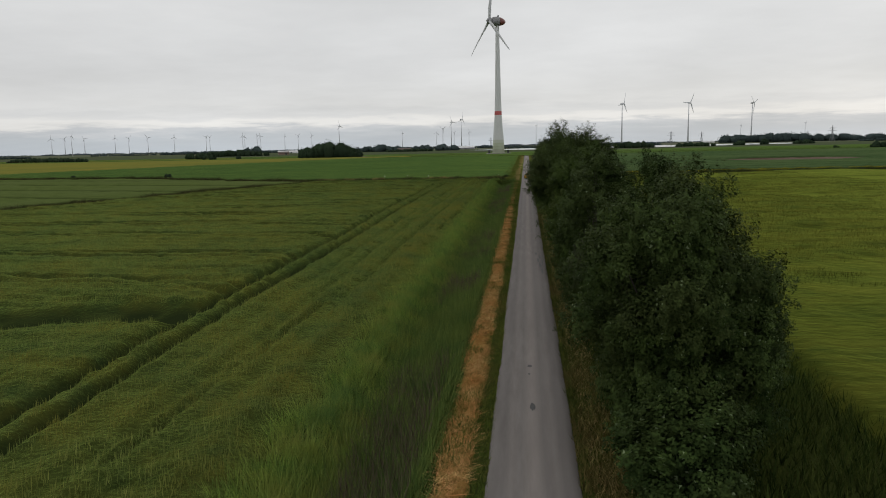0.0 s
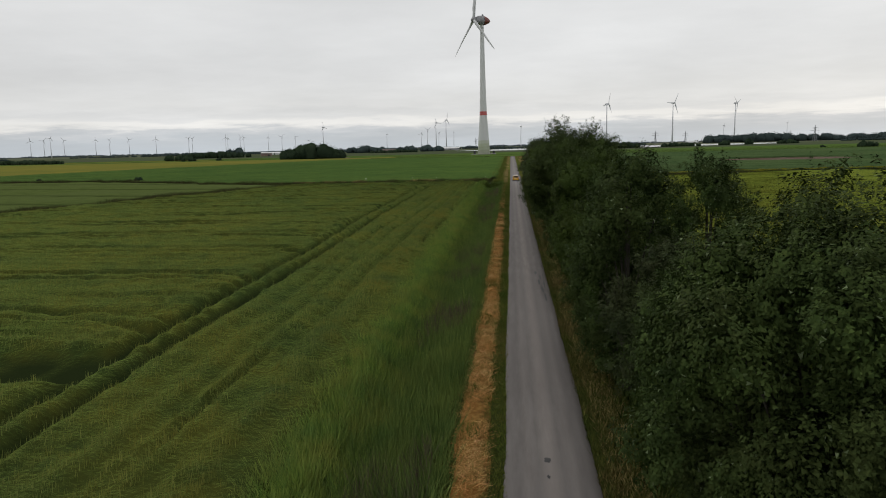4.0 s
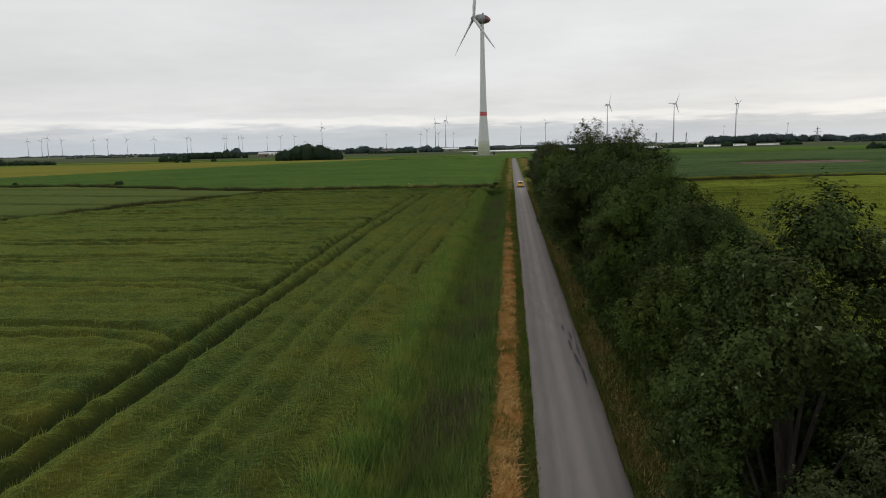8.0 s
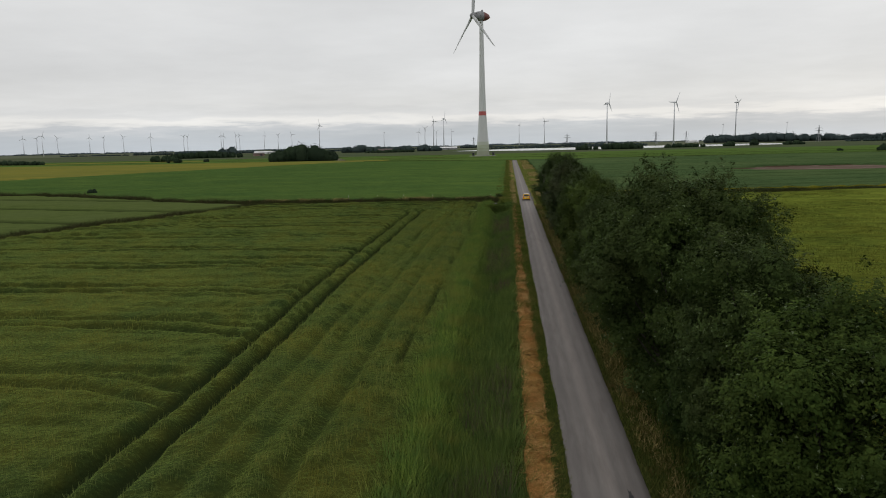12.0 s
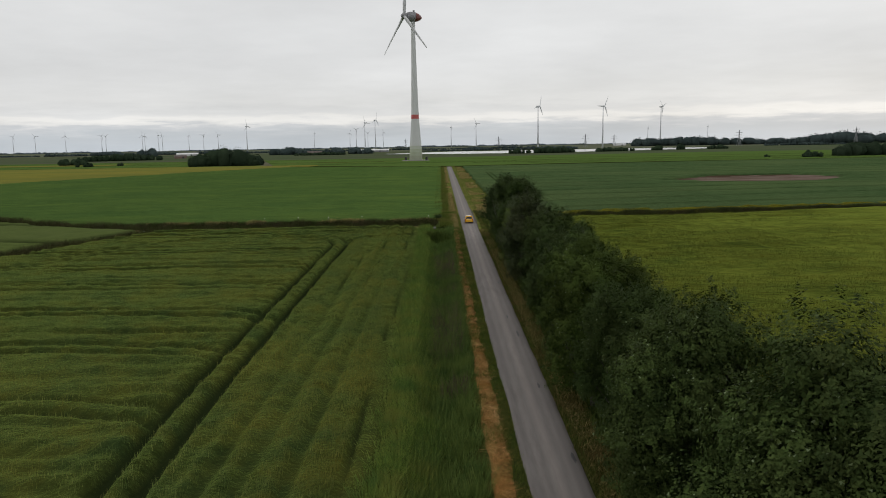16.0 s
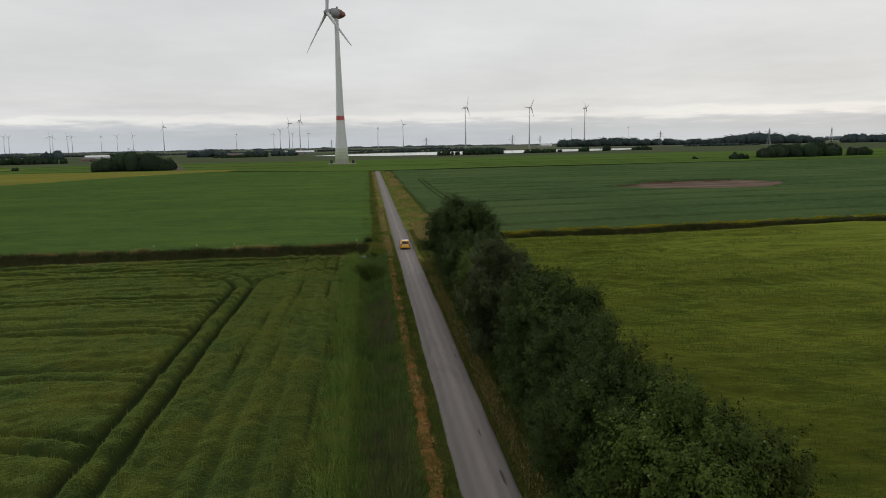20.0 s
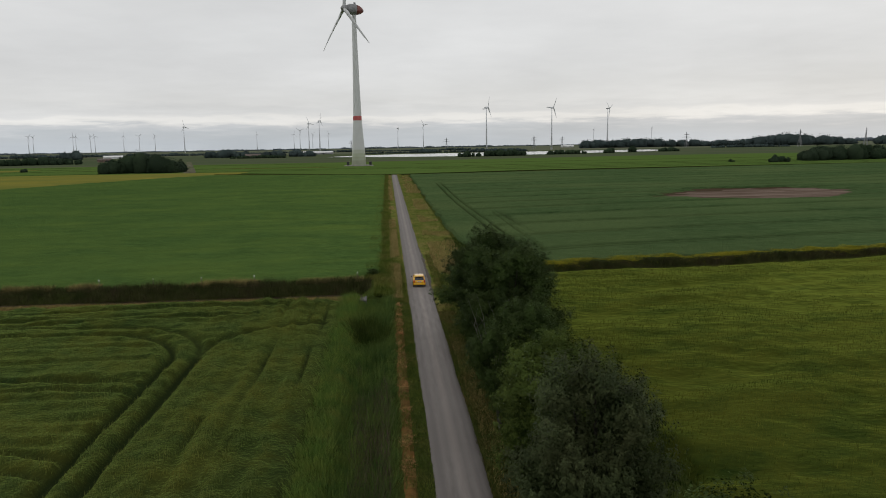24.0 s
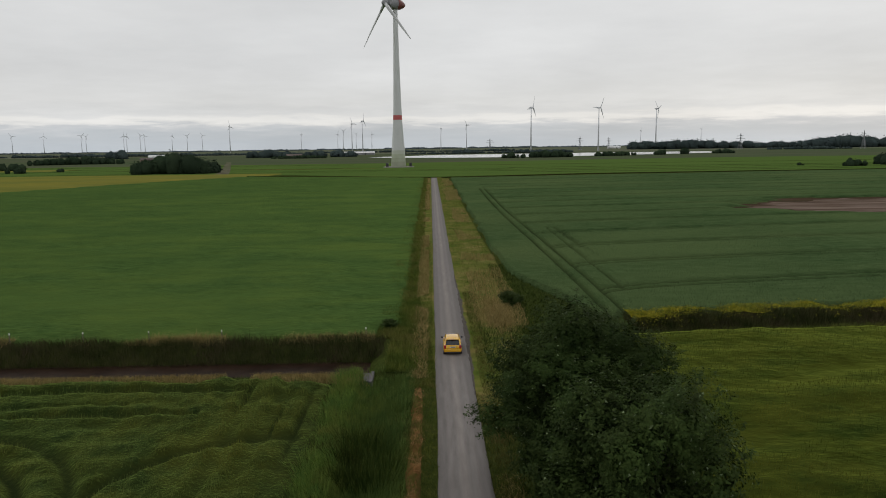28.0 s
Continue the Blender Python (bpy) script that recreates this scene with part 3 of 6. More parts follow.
def strip(name, xs, ys, zf, material, label, category, kind="structure", smooth=True):
    X, Y = np.meshgrid(xs, ys, indexing="ij")
    V = np.stack([X, Y, zf(X, Y)], -1).reshape(-1, 3)
    ob = new(name, np_mesh(name, V, grid_faces(len(xs), len(ys)), material, smooth))
    return tagged(ob, label, category, kind=kind)


def slab(name, outline, z0, z1, material, label, category, kind="structure", level=None):
    """A flat piece with thickness over an outline of corners; it follows the fall of the land unless it lies level."""
    bm = bmesh.new()
    top = [bm.verts.new((x, y, z1)) for x, y in outline]
    low = [bm.verts.new((x, y, z0)) for x, y in outline]
    bm.faces.new(top)
    for i in range(len(top)):
        j = (i + 1) % len(top)
        bm.faces.new((low[i], low[j], top[j], top[i]))
    if level is None:
        for y in (520.0, 800.0):
            bmesh.ops.bisect_plane(bm, geom=bm.verts[:] + bm.edges[:] + bm.faces[:], plane_co=(0, y, 0), plane_no=(0, 1, 0))
    for v in bm.verts:
        v.co.z += float(fall(v.co.y if level is None else level))
    bmesh.ops.recalc_face_normals(bm, faces=bm.faces[:])
    ob = part(name, bm, material, None)
    return tagged(ob, label, category, kind=kind)


# ---- the road ----
def road_z(x, y):
    return 0.09 - 0.03 * (np.abs(x) / 1.5) ** 2 + 0.012 * hash_noise(x, y, 2.2, 5)


def build_road():
    ys = steps((-80, 520, 0.5))
    xs = np.array([-1.56, -1.5, -1.2, -0.8, -0.4, 0, 0.4, 0.8, 1.2, 1.5, 1.56])

    def z(x, y):
        return np.where(np.abs(x) > 1.53, -0.02, road_z(x, y))
    X, Y = np.meshgrid(xs, ys, indexing="ij")
    edge = (hash_noise(X * 0 + np.sign(X) * 40, Y, 1.7, 8) - 0.5) * 0.07 + (hash_noise(X * 0 + np.sign(X) * 90, Y, 7, 9) - 0.5) * 0.14
    Z = z(X, Y)
    X = X + np.where(np.abs(X) > 1.4, edge, 0) * np.sign(X)
    V = np.stack([X, Y, Z], -1).reshape(-1, 3)
    tagged(new("road", np_mesh("road", V, grid_faces(len(xs), len(ys)), M["asphalt"], True)), "narrow grey asphalt farm road with ragged edges", "road", kind="structure")
    slab("grass_track", [(1.6, 516.5), (1.6, 522), (90, 552), (420, 579), (420, 574), (90, 546.5)], -0.02, 0.30, M["verge_bed"], "pale grassy track along the field end", "track")
    slab("boundary_ditch", [(-1.7, 521.5), (-1.7, 523.6), (-118, 578), (-420, 605), (-420, 603), (-118, 575.6)], -0.02, 0.42, M["dark_weed"], "dark boundary ditch behind the meadow", "ditch")
    slab("boundary_ditch_right", [(4, 515.5), (90, 544.2), (420, 571.5), (420, 573.6), (90, 546.3), (4, 517)], -0.02, 0.5, M["dark_weed"], "dark boundary ditch behind the wheat", "ditch")
    for y0, y1, x0, x1 in ((585, 592, 60, 500), (618, 612, 20, 430), (640, 668, -20, 520), (690, 690, 60, 600), (640, 632, -420, -40), (655, 668, -110, 60), (708, 730, -600, -60), (790, 800, 20, 700), (860, 850, -700, -80), (770, 780, -800, -240)):
        slab("field_furrow", [(x0, y0), (x1, y1), (x1, y1 + 2.2), (x0, y0 + 2.2)], 0.1, 0.31, M["dark_weed"], "thin dark drainage furrow between meadow strips", "furrow")


build_road()


# ---- fields: crop canopies with ruts pressed into them ----
CROSS_RUTS = (52.0, 65.5, 79.6, 92.0, 104.5, 117.2, 129.6, 142.2, 155.3, 168.4)


def rut_depth(x, y):
    """0 to 1: how far the left field's crop is pressed down by tyre tracks."""
    deep = np.zeros_like(x)
    # headland pair beside the road; at its end the two tracks swing left and right
    cx = np.interp(y, (10, 24, 45, 90, 105, 136, 170), (-19.6, -20.0, -20.9, -21.2, -21.9, -22.1, -22.2))
    half = np.interp(y, (80, 120), (1.0, 1.12))
    for o in (-1, 1):
        deep = np.maximum(deep, np.clip(1.3 * np.exp(-((x - cx - o * half) / (0.37 + 0.13 * hash_noise(x * 0, y, 3, 25))) ** 2), 0, 1) * (y < 174.5))
    for mx, my, r, way, amount in ((-33.3, 173.0, 10.0, 1, 1.0), (-33.0, 174.0, 11.8, 1, 0.8), (-11.0, 175.0, 10.1, -1, 0.75)):
        arc = np.exp(-((np.hypot(x - mx, y - my) - r) / 0.5) ** 2) * (y > my - 1) * ((x - mx) * way > -0.5)
        deep = np.maximum(deep, amount * arc)
    for yl, amount in ((183.0 - 0.03 * (x + 33), 0.9), (185.8 - 0.05 * (x + 33), 0.75)):
        deep = np.maximum(deep, amount * np.exp(-((y - yl - 0.3 * np.sin(x / 5)) / 0.36) ** 2) * (x < -33))
    # pairs across the field, swinging into the headland pair
    for k, y0 in enumerate(CROSS_RUTS):
        yl = y0 - 3.2 * np.exp(np.clip((x + 22) / 4.5, -9, 0)) + 0.3 * np.sin(x / 13 + k) + 0.12 * np.sin(x / 4.3 + 2 * k)
        wide = 0.34
        for o in (-1.1, 1.1):
            deep = np.maximum(deep, np.clip(1.3 * np.exp(-((y - yl - o) / wide) ** 2), 0, 1) * (x < -22.5) * (0.7 + 0.1 * np.sin(k * 2.4)))
    # one broad trampled lane, patchy and muddy
    lane = 40.2 + 0.13 * (x + 30) + 0.5 * np.sin(x / 5)
    deep = np.maximum(deep, np.clip(1.25 * np.exp(-((y - lane) / 2.1) ** 4) * (0.55 + 0.7 * hash_noise(x, y, 1.6, 24)), 0, 1) * (x < -21.0))
    # shallow sowing lines across the field, broken up by uneven growth
    for k in range(38):
        yl = 22.0 + 4.2 * k + 0.7 * np.sin(x / 17 + k * 1.3) + 0.6 * math.sin(k * 4.1)
        fine = np.exp(-((y - yl) / 0.42) ** 2) * np.clip(1.7 * hash_noise(x * 0.13 + k * 3.1, y * 0 + k, 1.0, 29) - 0.35, 0, 1)
        deep = np.maximum(deep, (0.45 + 0.16 * math.sin(k * 2.7)) * fine * np.clip((-23.0 - x) / 3, 0, 1))
    # pair beside the slanting ditch
    cx = np.interp(y, (60, 135, 151, 161, 170, 178, 183), (-119, -77.6, -66.4, -62, -58, -53.6, -45))
    for o in (-1.3, 1.3):
        deep = np.maximum(deep, 0.75 * np.exp(-((x - cx - o) / 0.5) ** 2) * (y < 183) * (y > 60))
    # working lines before the cross ditch
    for y0, x0 in ((188.6, -18.0), (190.6, -24.0), (193.5, -16.0)):
        yl = y0 + 0.45 * np.sin(x / 6) + 0.03 * (x + 20)
        deep = np.maximum(deep, 0.75 * np.exp(-((y - yl) / 0.32) ** 2) * (x < x0))
    for x0, a, b in ((-11.0, 82, 107), (-10.6, 118, 150), (-15.9, 187, 195), (-15.0, 162, 181), (-14.6, 138, 156), (-17.5, 136, 160), (-14.2, 20, 48), (-11.4, 165, 194), (-12.6, 184, 193)):
        deep = np.maximum(deep, 0.8 * np.exp(-((x - x0 - 0.02 * (y - a)) / 0.14) ** 2) * (y > a) * (y < b))
    # drill wheel marks along the road side
    for x0 in (-17.2, -15.4, -13.1):
        deep = np.maximum(deep, 0.40 * np.exp(-((x - x0 - 0.3 * np.sin(y / 20) - 0.3 * hash_noise(y, y * 0, 5, 28)) / 0.42) ** 2) * (0.4 + 0.9 * hash_noise(x * 0, y, 11, 18)))
    return deep


def left_crop_z(x, y):
    waves = 0.17 * (hash_noise(x, y, 1.1, 11) - 0.5) + 0.18 * (hash_noise(x, y * 0.6, 3.4, 12) - 0.5) + 0.18 * (hash_noise(x, y, 0.6, 13) - 0.5)
    rows = np.where(x > -20.5, np.sin(x * 4.4 + 1.5 * hash_noise(x, y, 9, 14)), np.sin(y * 2.9 + 0.12 * x + 2.5 * hash_noise(x, y, 12, 15)))
    lodged = np.clip((y - 178) / 12, 0, 1)
    waves += np.where(x < -22.5, 0.24 * (hash_noise(x * 0.09, y, 1.5, 19) - 0.5), 0.10 * (hash_noise(x, y * 0.07, 0.9, 20) - 0.5) + 0.2 * (hash_noise(x + 0.5 * y, y - 0.2 * x, 2.4, 26) - 0.5) * hash_noise(x, y, 14, 27))
    h = 0.72 + waves + 0.10 * rows * hash_noise(x, y, 5, 16) + 0.55 * lodged * (hash_noise(x * 0.16 + y * 0.15, y + 0.12 * x, 1.9, 17) - 0.45)
    h = h * (0.45 + 0.55 * np.clip((field_edge(y) - x) / 2.6, 0, 1))
    return h - (h - 0.06) * np.clip(rut_depth(x, y), 0, 1)


def canopy(name, xs, ys, zf, inside, material, label, category, rut_below=0.5):
    """A crop's upper surface over a grid, kept where inside is true, with its sides down to the soil."""
    X, Y = np.meshgrid(xs, ys, indexing="ij")
    keep = inside(X, Y)
    Z = np.where(keep, zf(X, Y), -0.05) + fall(Y)
    nx, ny = len(xs), len(ys)
    F = grid_faces(nx, ny)
    use = keep.reshape(-1)[F].any(axis=1)
    F = F[use]
    V = np.stack([X, Y, Z], -1).reshape(-1, 3)
    ids, inv = np.unique(F, return_inverse=True)
    me = np_mesh(name, V[ids], inv.reshape(F.shape), material, True)
    low = me.attributes.new("trodden_shade", "FLOAT", "POINT")
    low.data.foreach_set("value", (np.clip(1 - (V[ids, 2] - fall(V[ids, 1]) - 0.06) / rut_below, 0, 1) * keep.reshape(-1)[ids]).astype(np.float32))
    ob = new(name, me)
    return tagged(ob, label, category, kind="stuff")


def field_edge(y):
    return -8.6 - 0.006 * y + 0.5 * (hash_noise(y, y * 0, 6, 21) - 0.5) + 0.3 * (hash_noise(y, y * 0, 1.7, 22) - 0.5)


def in_left(x, y):
    return (x < field_edge(y)) & (x > diag_x(y) + 3.2) & (y < 194.9 + 0.8 * hash_noise(x, y, 3, 23))


def in_right(x, y):
    yr = 211.3 + (x - 20) * 0.10
    return (x > 12.2 + 0.8 * hash_noise(y, y * 0, 5, 31)) & (y < yr - 4.5)


def in_wheat(x, y):
    yr = 211.3 + (x - 20) * 0.10
    bare = ((x - 121) / 37) ** 2 + ((y - 338 - (x - 121) * 0.16) / 24) ** 2 + 0.5 * (hash_noise(x, y, 9, 33) - 0.5)
    return (x > 8.4 + 1.2 * hash_noise(y, y * 0, 7, 32) + np.clip((245 - y) / 4, 0, 9)) & (y > yr + 4.5) & (y < 508 + 0.14 * x) & (bare > 1)


def wheat_z(x, y):
    h = 0.72 + 0.12 * (hash_noise(x, y, 2.5, 41) - 0.5)
    deep = np.zeros_like(x)
    for o in (-1.0, 1.0):
        deep = np.maximum(deep, np.exp(-((x - 18.2 - o - 0.4 * np.sin(y / 30)) / 0.34) ** 2) * (y < 420))
    for o in (-0.9, 0.9):
        deep = np.maximum(deep, 0.8 * np.exp(-((x - 23.8 - o - 0.012 * (y - 255)) / 0.3) ** 2) * (y > 228) * (y < 292))
    for k in range(16):
        yl = 229.6 + 18.1 * k + 0.14 * (x - 20) - 2 * np.exp(-np.clip((x - 20) / 5, 0, 9))
        for o in (-1.0, 1.0):
            deep = np.maximum(deep, np.exp(-((y - yl - o) / 0.62) ** 2) * (x > 19.5))
    return h - (h - 0.1) * deep * 0.92


def right_crop_z(x, y):
    """Wind-laid crop: long uneven waves running across the field."""
    bend = y - 0.22 * x + 2.2 * hash_noise(x, y, 11, 54)
    return 0.72 + 0.26 * (hash_noise(x * 0.6, bend, 2.2, 51) - 0.5) + 0.2 * (hash_noise(x, y, 1.2, 52) - 0.5) + 0.7 * (hash_noise(x * 0.35 + 0.1 * y, bend, 5.0, 53) - 0.5)


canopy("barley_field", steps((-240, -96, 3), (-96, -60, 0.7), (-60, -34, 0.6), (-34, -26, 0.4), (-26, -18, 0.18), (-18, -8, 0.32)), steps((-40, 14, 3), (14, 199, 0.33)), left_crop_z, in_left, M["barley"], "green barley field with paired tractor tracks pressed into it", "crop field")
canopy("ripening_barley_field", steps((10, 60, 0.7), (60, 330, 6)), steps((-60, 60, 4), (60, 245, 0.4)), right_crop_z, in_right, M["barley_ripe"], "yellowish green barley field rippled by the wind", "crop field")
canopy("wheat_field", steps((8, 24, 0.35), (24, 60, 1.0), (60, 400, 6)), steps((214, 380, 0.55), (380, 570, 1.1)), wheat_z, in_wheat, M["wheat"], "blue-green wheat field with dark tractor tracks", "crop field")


def in_meadow(x, y):
    return (x < -5.4 - 1.8 * (y < 214)) & (y > 208.7) & (y < 521 + np.clip(-x - 5, 0, 900) * 0.47) & (x > -113 - (575 - y) * 0.55) & (y > 208.7 + np.clip(-x - 76, 0, 600) * 0.47)


canopy("green_meadow", steps((-340, -60, 6), (-60, -5, 0.8)), steps((208, 300, 1.0), (300, 600, 3)), lambda x, y: 0.32 + 0.16 * (hash_noise(x * 0.3 + y * 0.1, y - x * 0.12 + 1.5 * np.sin(x * 0.02), 1.5, 61) - 0.5) + 0.08 * (hash_noise(x, y, 5, 62) - 0.5), in_meadow, M["meadow"], "bright even green grass crop beyond the ditch", "crop field")


def in_olive(x, y):
    return (x < diag_x(y) - 3.5) & (y < np.interp(x, (-480, -300, -144, -120, -98, -78.5, -66), (270, 260, 236.5, 226, 214, 202.6, 198))) & (y < 300)


canopy("olive_field", steps((-480, -200, 8), (-200, -110, 2), (-110, -64, 0.7)), steps((-30, 140, 2), (140, 216, 0.7), (216, 280, 2)), lambda x, y: 0.6 + 0.2 * (hash_noise(x, y, 4, 71) - 0.5) - 0.45 * np.clip(np.sin((y + 0.25 * x) / 3.6) * 6 - 5, 0, 1), in_olive, M["olive"], "olive green crop beyond the slanting ditch", "crop field")


def in_yellow(x, y):
    return (x < -115 - (575 - y) * 0.55) & (y < 604 - 0.02 * x) & (y > 290 + np.clip(-x - 250, 0, 900) * 0.04)


canopy("yellow_field", steps((-900, -300, 20), (-300, -100, 4)), steps((280, 640, 4)), lambda x, y: 0.7 + 0.1 * (hash_noise(x, y, 8, 81) - 0.5), in_yellow, M["rape"], "fading yellow crop in a long strip", "crop field")

bm = bmesh.new()
ring = [bm.verts.new((121 + 42 * math.cos(a), 338 + 29 * math.sin(a) + 6.7 * math.cos(a), 0.09)) for a in (2 * math.pi * k / 40 for k in range(40))]
bm.faces.new(ring)
tagged(part("bare_soil", bm, M["soil"], None), "bare brown oval patch of soil in the wheat", "soil", kind="structure")
bm = bmesh.new()
ring = [(2 * math.pi * k / 60, 1 + 0.10 * math.sin(3 * k * 0.31) + 0.07 * math.sin(k * 1.9) + 0.05 * math.sin(k * 3.7)) for k in range(60)]
bm.faces.new([bm.verts.new((124 + 35 * r * math.cos(a), 336 + 19 * r * math.sin(a) + 6.0 * math.cos(a), 0.12)) for a, r in ring])
tagged(part("dry_soil", bm, M["dry_soil"], None), "pale dried crust on the bare soil", "soil", kind="structure")

# farther fields are broad flat sheets, one a few centimetres over the other
slab("meadow_strip_near", [(-1400, 606), (-118, 606), (-30, 540), (0, 529), (90, 556), (700, 600), (700, 690), (90, 668), (-60, 668), (-500, 700), (-1400, 700)], -0.02, 0.25, M["meadow_far"], "light green strip of mown meadow", "field")
slab("meadow_strip_middle", [(-1400, 702), (-500, 702), (-60, 670), (90, 670), (700, 692), (1400, 720), (1400, 980), (300, 980), (-60, 900), (-1400, 900)], -0.02, 0.20, M["meadow_far"], "darker green pasture strip behind the track", "field")
slab("meadow_strip_far", [(-3800, 902), (-60, 902), (300, 982), (1400, 982), (3800, 1000), (3800, 1750), (-3800, 1750)], -0.02, 0.15, M["hazy_pasture"], "far olive pasture greyed by painted haze", "field")
slab("marsh_plain", [(-4600, 1752), (4600, 1752), (4600, 4690), (-4600, 4690)], -0.02, 0.12, M["plain"], "wide marsh pastures to the skyline, paled by painted haze", "field")
slab("yellow_strip_far", [(-1500, 760), (-330, 745), (-330, 800), (-1500, 850)], 0.1, 0.32, M["rape"], "far narrow yellow crop strip", "field")

slab("mown_strip", [(-150, 716), (-46, 706), (-46, 712), (-150, 726)], 0.1, 0.33, M["verge_bed"], "pale brown mown strip before the turbine", "field")

# water
slab("lake", [(-100, 1262), (-40, 1215), (30, 1175), (110, 1165), (198, 1178), (450, 1288), (530, 1372), (505, 1450), (300, 1440), (14, 1400), (-60, 1320)], 0.0, 0.28, M["lake"], "pale still lake behind the meadows", "water", level=1165.0)
slab("ditch_water", [(-7.2, 199.6), (-7.2, 205.4), (-71, 205.4), (-71, 199.6)], -1.2, -0.98, M["ditch_water"], "dark brown water in the cross ditch", "water")


# ---- grasses: many single blades in one piece a strip ----
rng = np.random.default_rng(4)


def blades(name, x, y, z, height, width, material, label, category, lean=0.35, flat=False, wind=None):
    n = len(x)
    a, b = rng.uniform(0, 2 * np.pi, n), rng.uniform(0, 2 * np.pi, n)
    if wind is not None:
        b = wind + rng.normal(0, 1.2, n) + 2.0 * (hash_noise(x, y, 7, 77) - 0.5)
    h = height * rng.uniform(0.55, 1.25, n)
    w = width * rng.uniform(0.6, 1.4, n)
    dx, dy = np.cos(a) * w / 2, np.sin(a) * w / 2
    l = h * lean * rng.uniform(0.3, 1.6, n)
    V = np.empty((n, 3, 3))
    V[:, 0] = np.stack([x - dx, y - dy, z], -1)
    V[:, 1] = np.stack([x + dx, y + dy, z], -1)
    top = 0.10 + 0.06 * rng.random(n) if flat else h
    V[:, 2] = np.stack([x + np.cos(b) * l, y + np.sin(b) * l, z + top], -1)
    ob = new(name, np_mesh(name, V.reshape(-1, 3), np.arange(n * 3).reshape(-1, 3), material))
    return tagged(ob, label, category, kind="stuff")


def scatter(n, x0, x1, y0, y1, near=0.0):
    """Random places; near > 0 crowds them towards y0."""
    u = rng.random(n)
    return rng.uniform(x0, x1, n), y0 + (y1 - y0) * u ** (1 + near)


def crop_blades(name, n, x0, x1, y0, y1, inside, zf, mat_, h, w, label, near=0.0, deep=0.55):
    x, y = scatter(n, x0, x1, y0, y1, near)
    if x1 < 0:
        x = x1 + (x0 - x1) * rng.random(n) ** 1.7
    k = inside(x, y)
    x, y = x[k], y[k]
    z = zf(x, y)
    k = z > (0.52 if deep > 0.3 else 0.6)
    if x0 > 0 and y1 < 230:
        k &= rng.random(len(x)) < 0.45 + 0.75 * hash_noise(x * 0.55 + 0.1 * y, y - 0.35 * x + 2.2 * hash_noise(x, y, 11, 54), 3.4, 56)
    x, y, z = x[k], y[k], z[k]
    blades(name, x, y, z - h * deep, h, w, mat_, label, "crop", 0.2, False, 0.6)


crop_blades("barley_blades", 430000, -150, -8, 14, 197, in_left, left_crop_z, M["barley_blade"], 0.45, 0.05, "bent green barley leaves and ears")
crop_blades("barley_blades_right", 150000, 10, 48, 50, 212, in_right, right_crop_z, M["barley_ripe_blade"], 0.45, 0.055, "yellow-green barley ears bent by the wind", 0.0)
crop_blades("barley_ears", 400000, -150, -9, 14, 197, in_left, left_crop_z, M["barley_ear"], 0.42, 0.036, "pale green ears standing over the barley", 0.0, 0.2)
crop_blades("barley_ears_right", 150000, 11, 75, 55, 218, in_right, right_crop_z, M["ripe_ear"], 0.42, 0.04, "pale yellow-green ears over the barley", 0.0, 0.2)
crop_blades("wheat_blades", 70000, 8, 70, 214, 330, in_wheat, lambda x, y: wheat_z(x, y) + 0.02, M["wheat_blade"], 0.4, 0.07, "blue-green wheat leaves and ears", 0.5)


def tufts(name, count, per, x0, x1, y0, y1, spread, height, width, material, label, category):
    """Grass in fanning tufts, each of its own height."""
    cx, cy = scatter(count, x0, x1, y0, y1, 0.3)
    tall = rng.uniform(0.5, 1.3, count)
    k = np.repeat(np.arange(count), per)
    ox, oy = rng.normal(0, spread, len(k)), rng.normal(0, spread, len(k))
    x, y = cx[k] + ox, cy[k] + oy
    n = len(x)
    a = rng.uniform(0, 2 * np.pi, n)
    h = height(x, y) * tall[k] * rng.uniform(0.6, 1.2, n)
    w = width * rng.uniform(0.6, 1.4, n)
    z = ground_z(x, y) + 0.15 * (x < -7.6)
    V = np.empty((n, 3, 3))
    V[:, 0] = np.stack([x - np.cos(a) * w / 2, y - np.sin(a) * w / 2, z], -1)
    V[:, 1] = np.stack([x + np.cos(a) * w / 2, y + np.sin(a) * w / 2, z], -1)
    V[:, 2] = np.stack([x + ox * 0.9 * h + rng.normal(0, 0.12, n), y + oy * 0.9 * h + rng.normal(0, 0.12, n), z + h], -1)
    tagged(new(name, np_mesh(name, V.reshape(-1, 3), np.arange(n * 3).reshape(-1, 3), material)), label, category, kind="stuff")


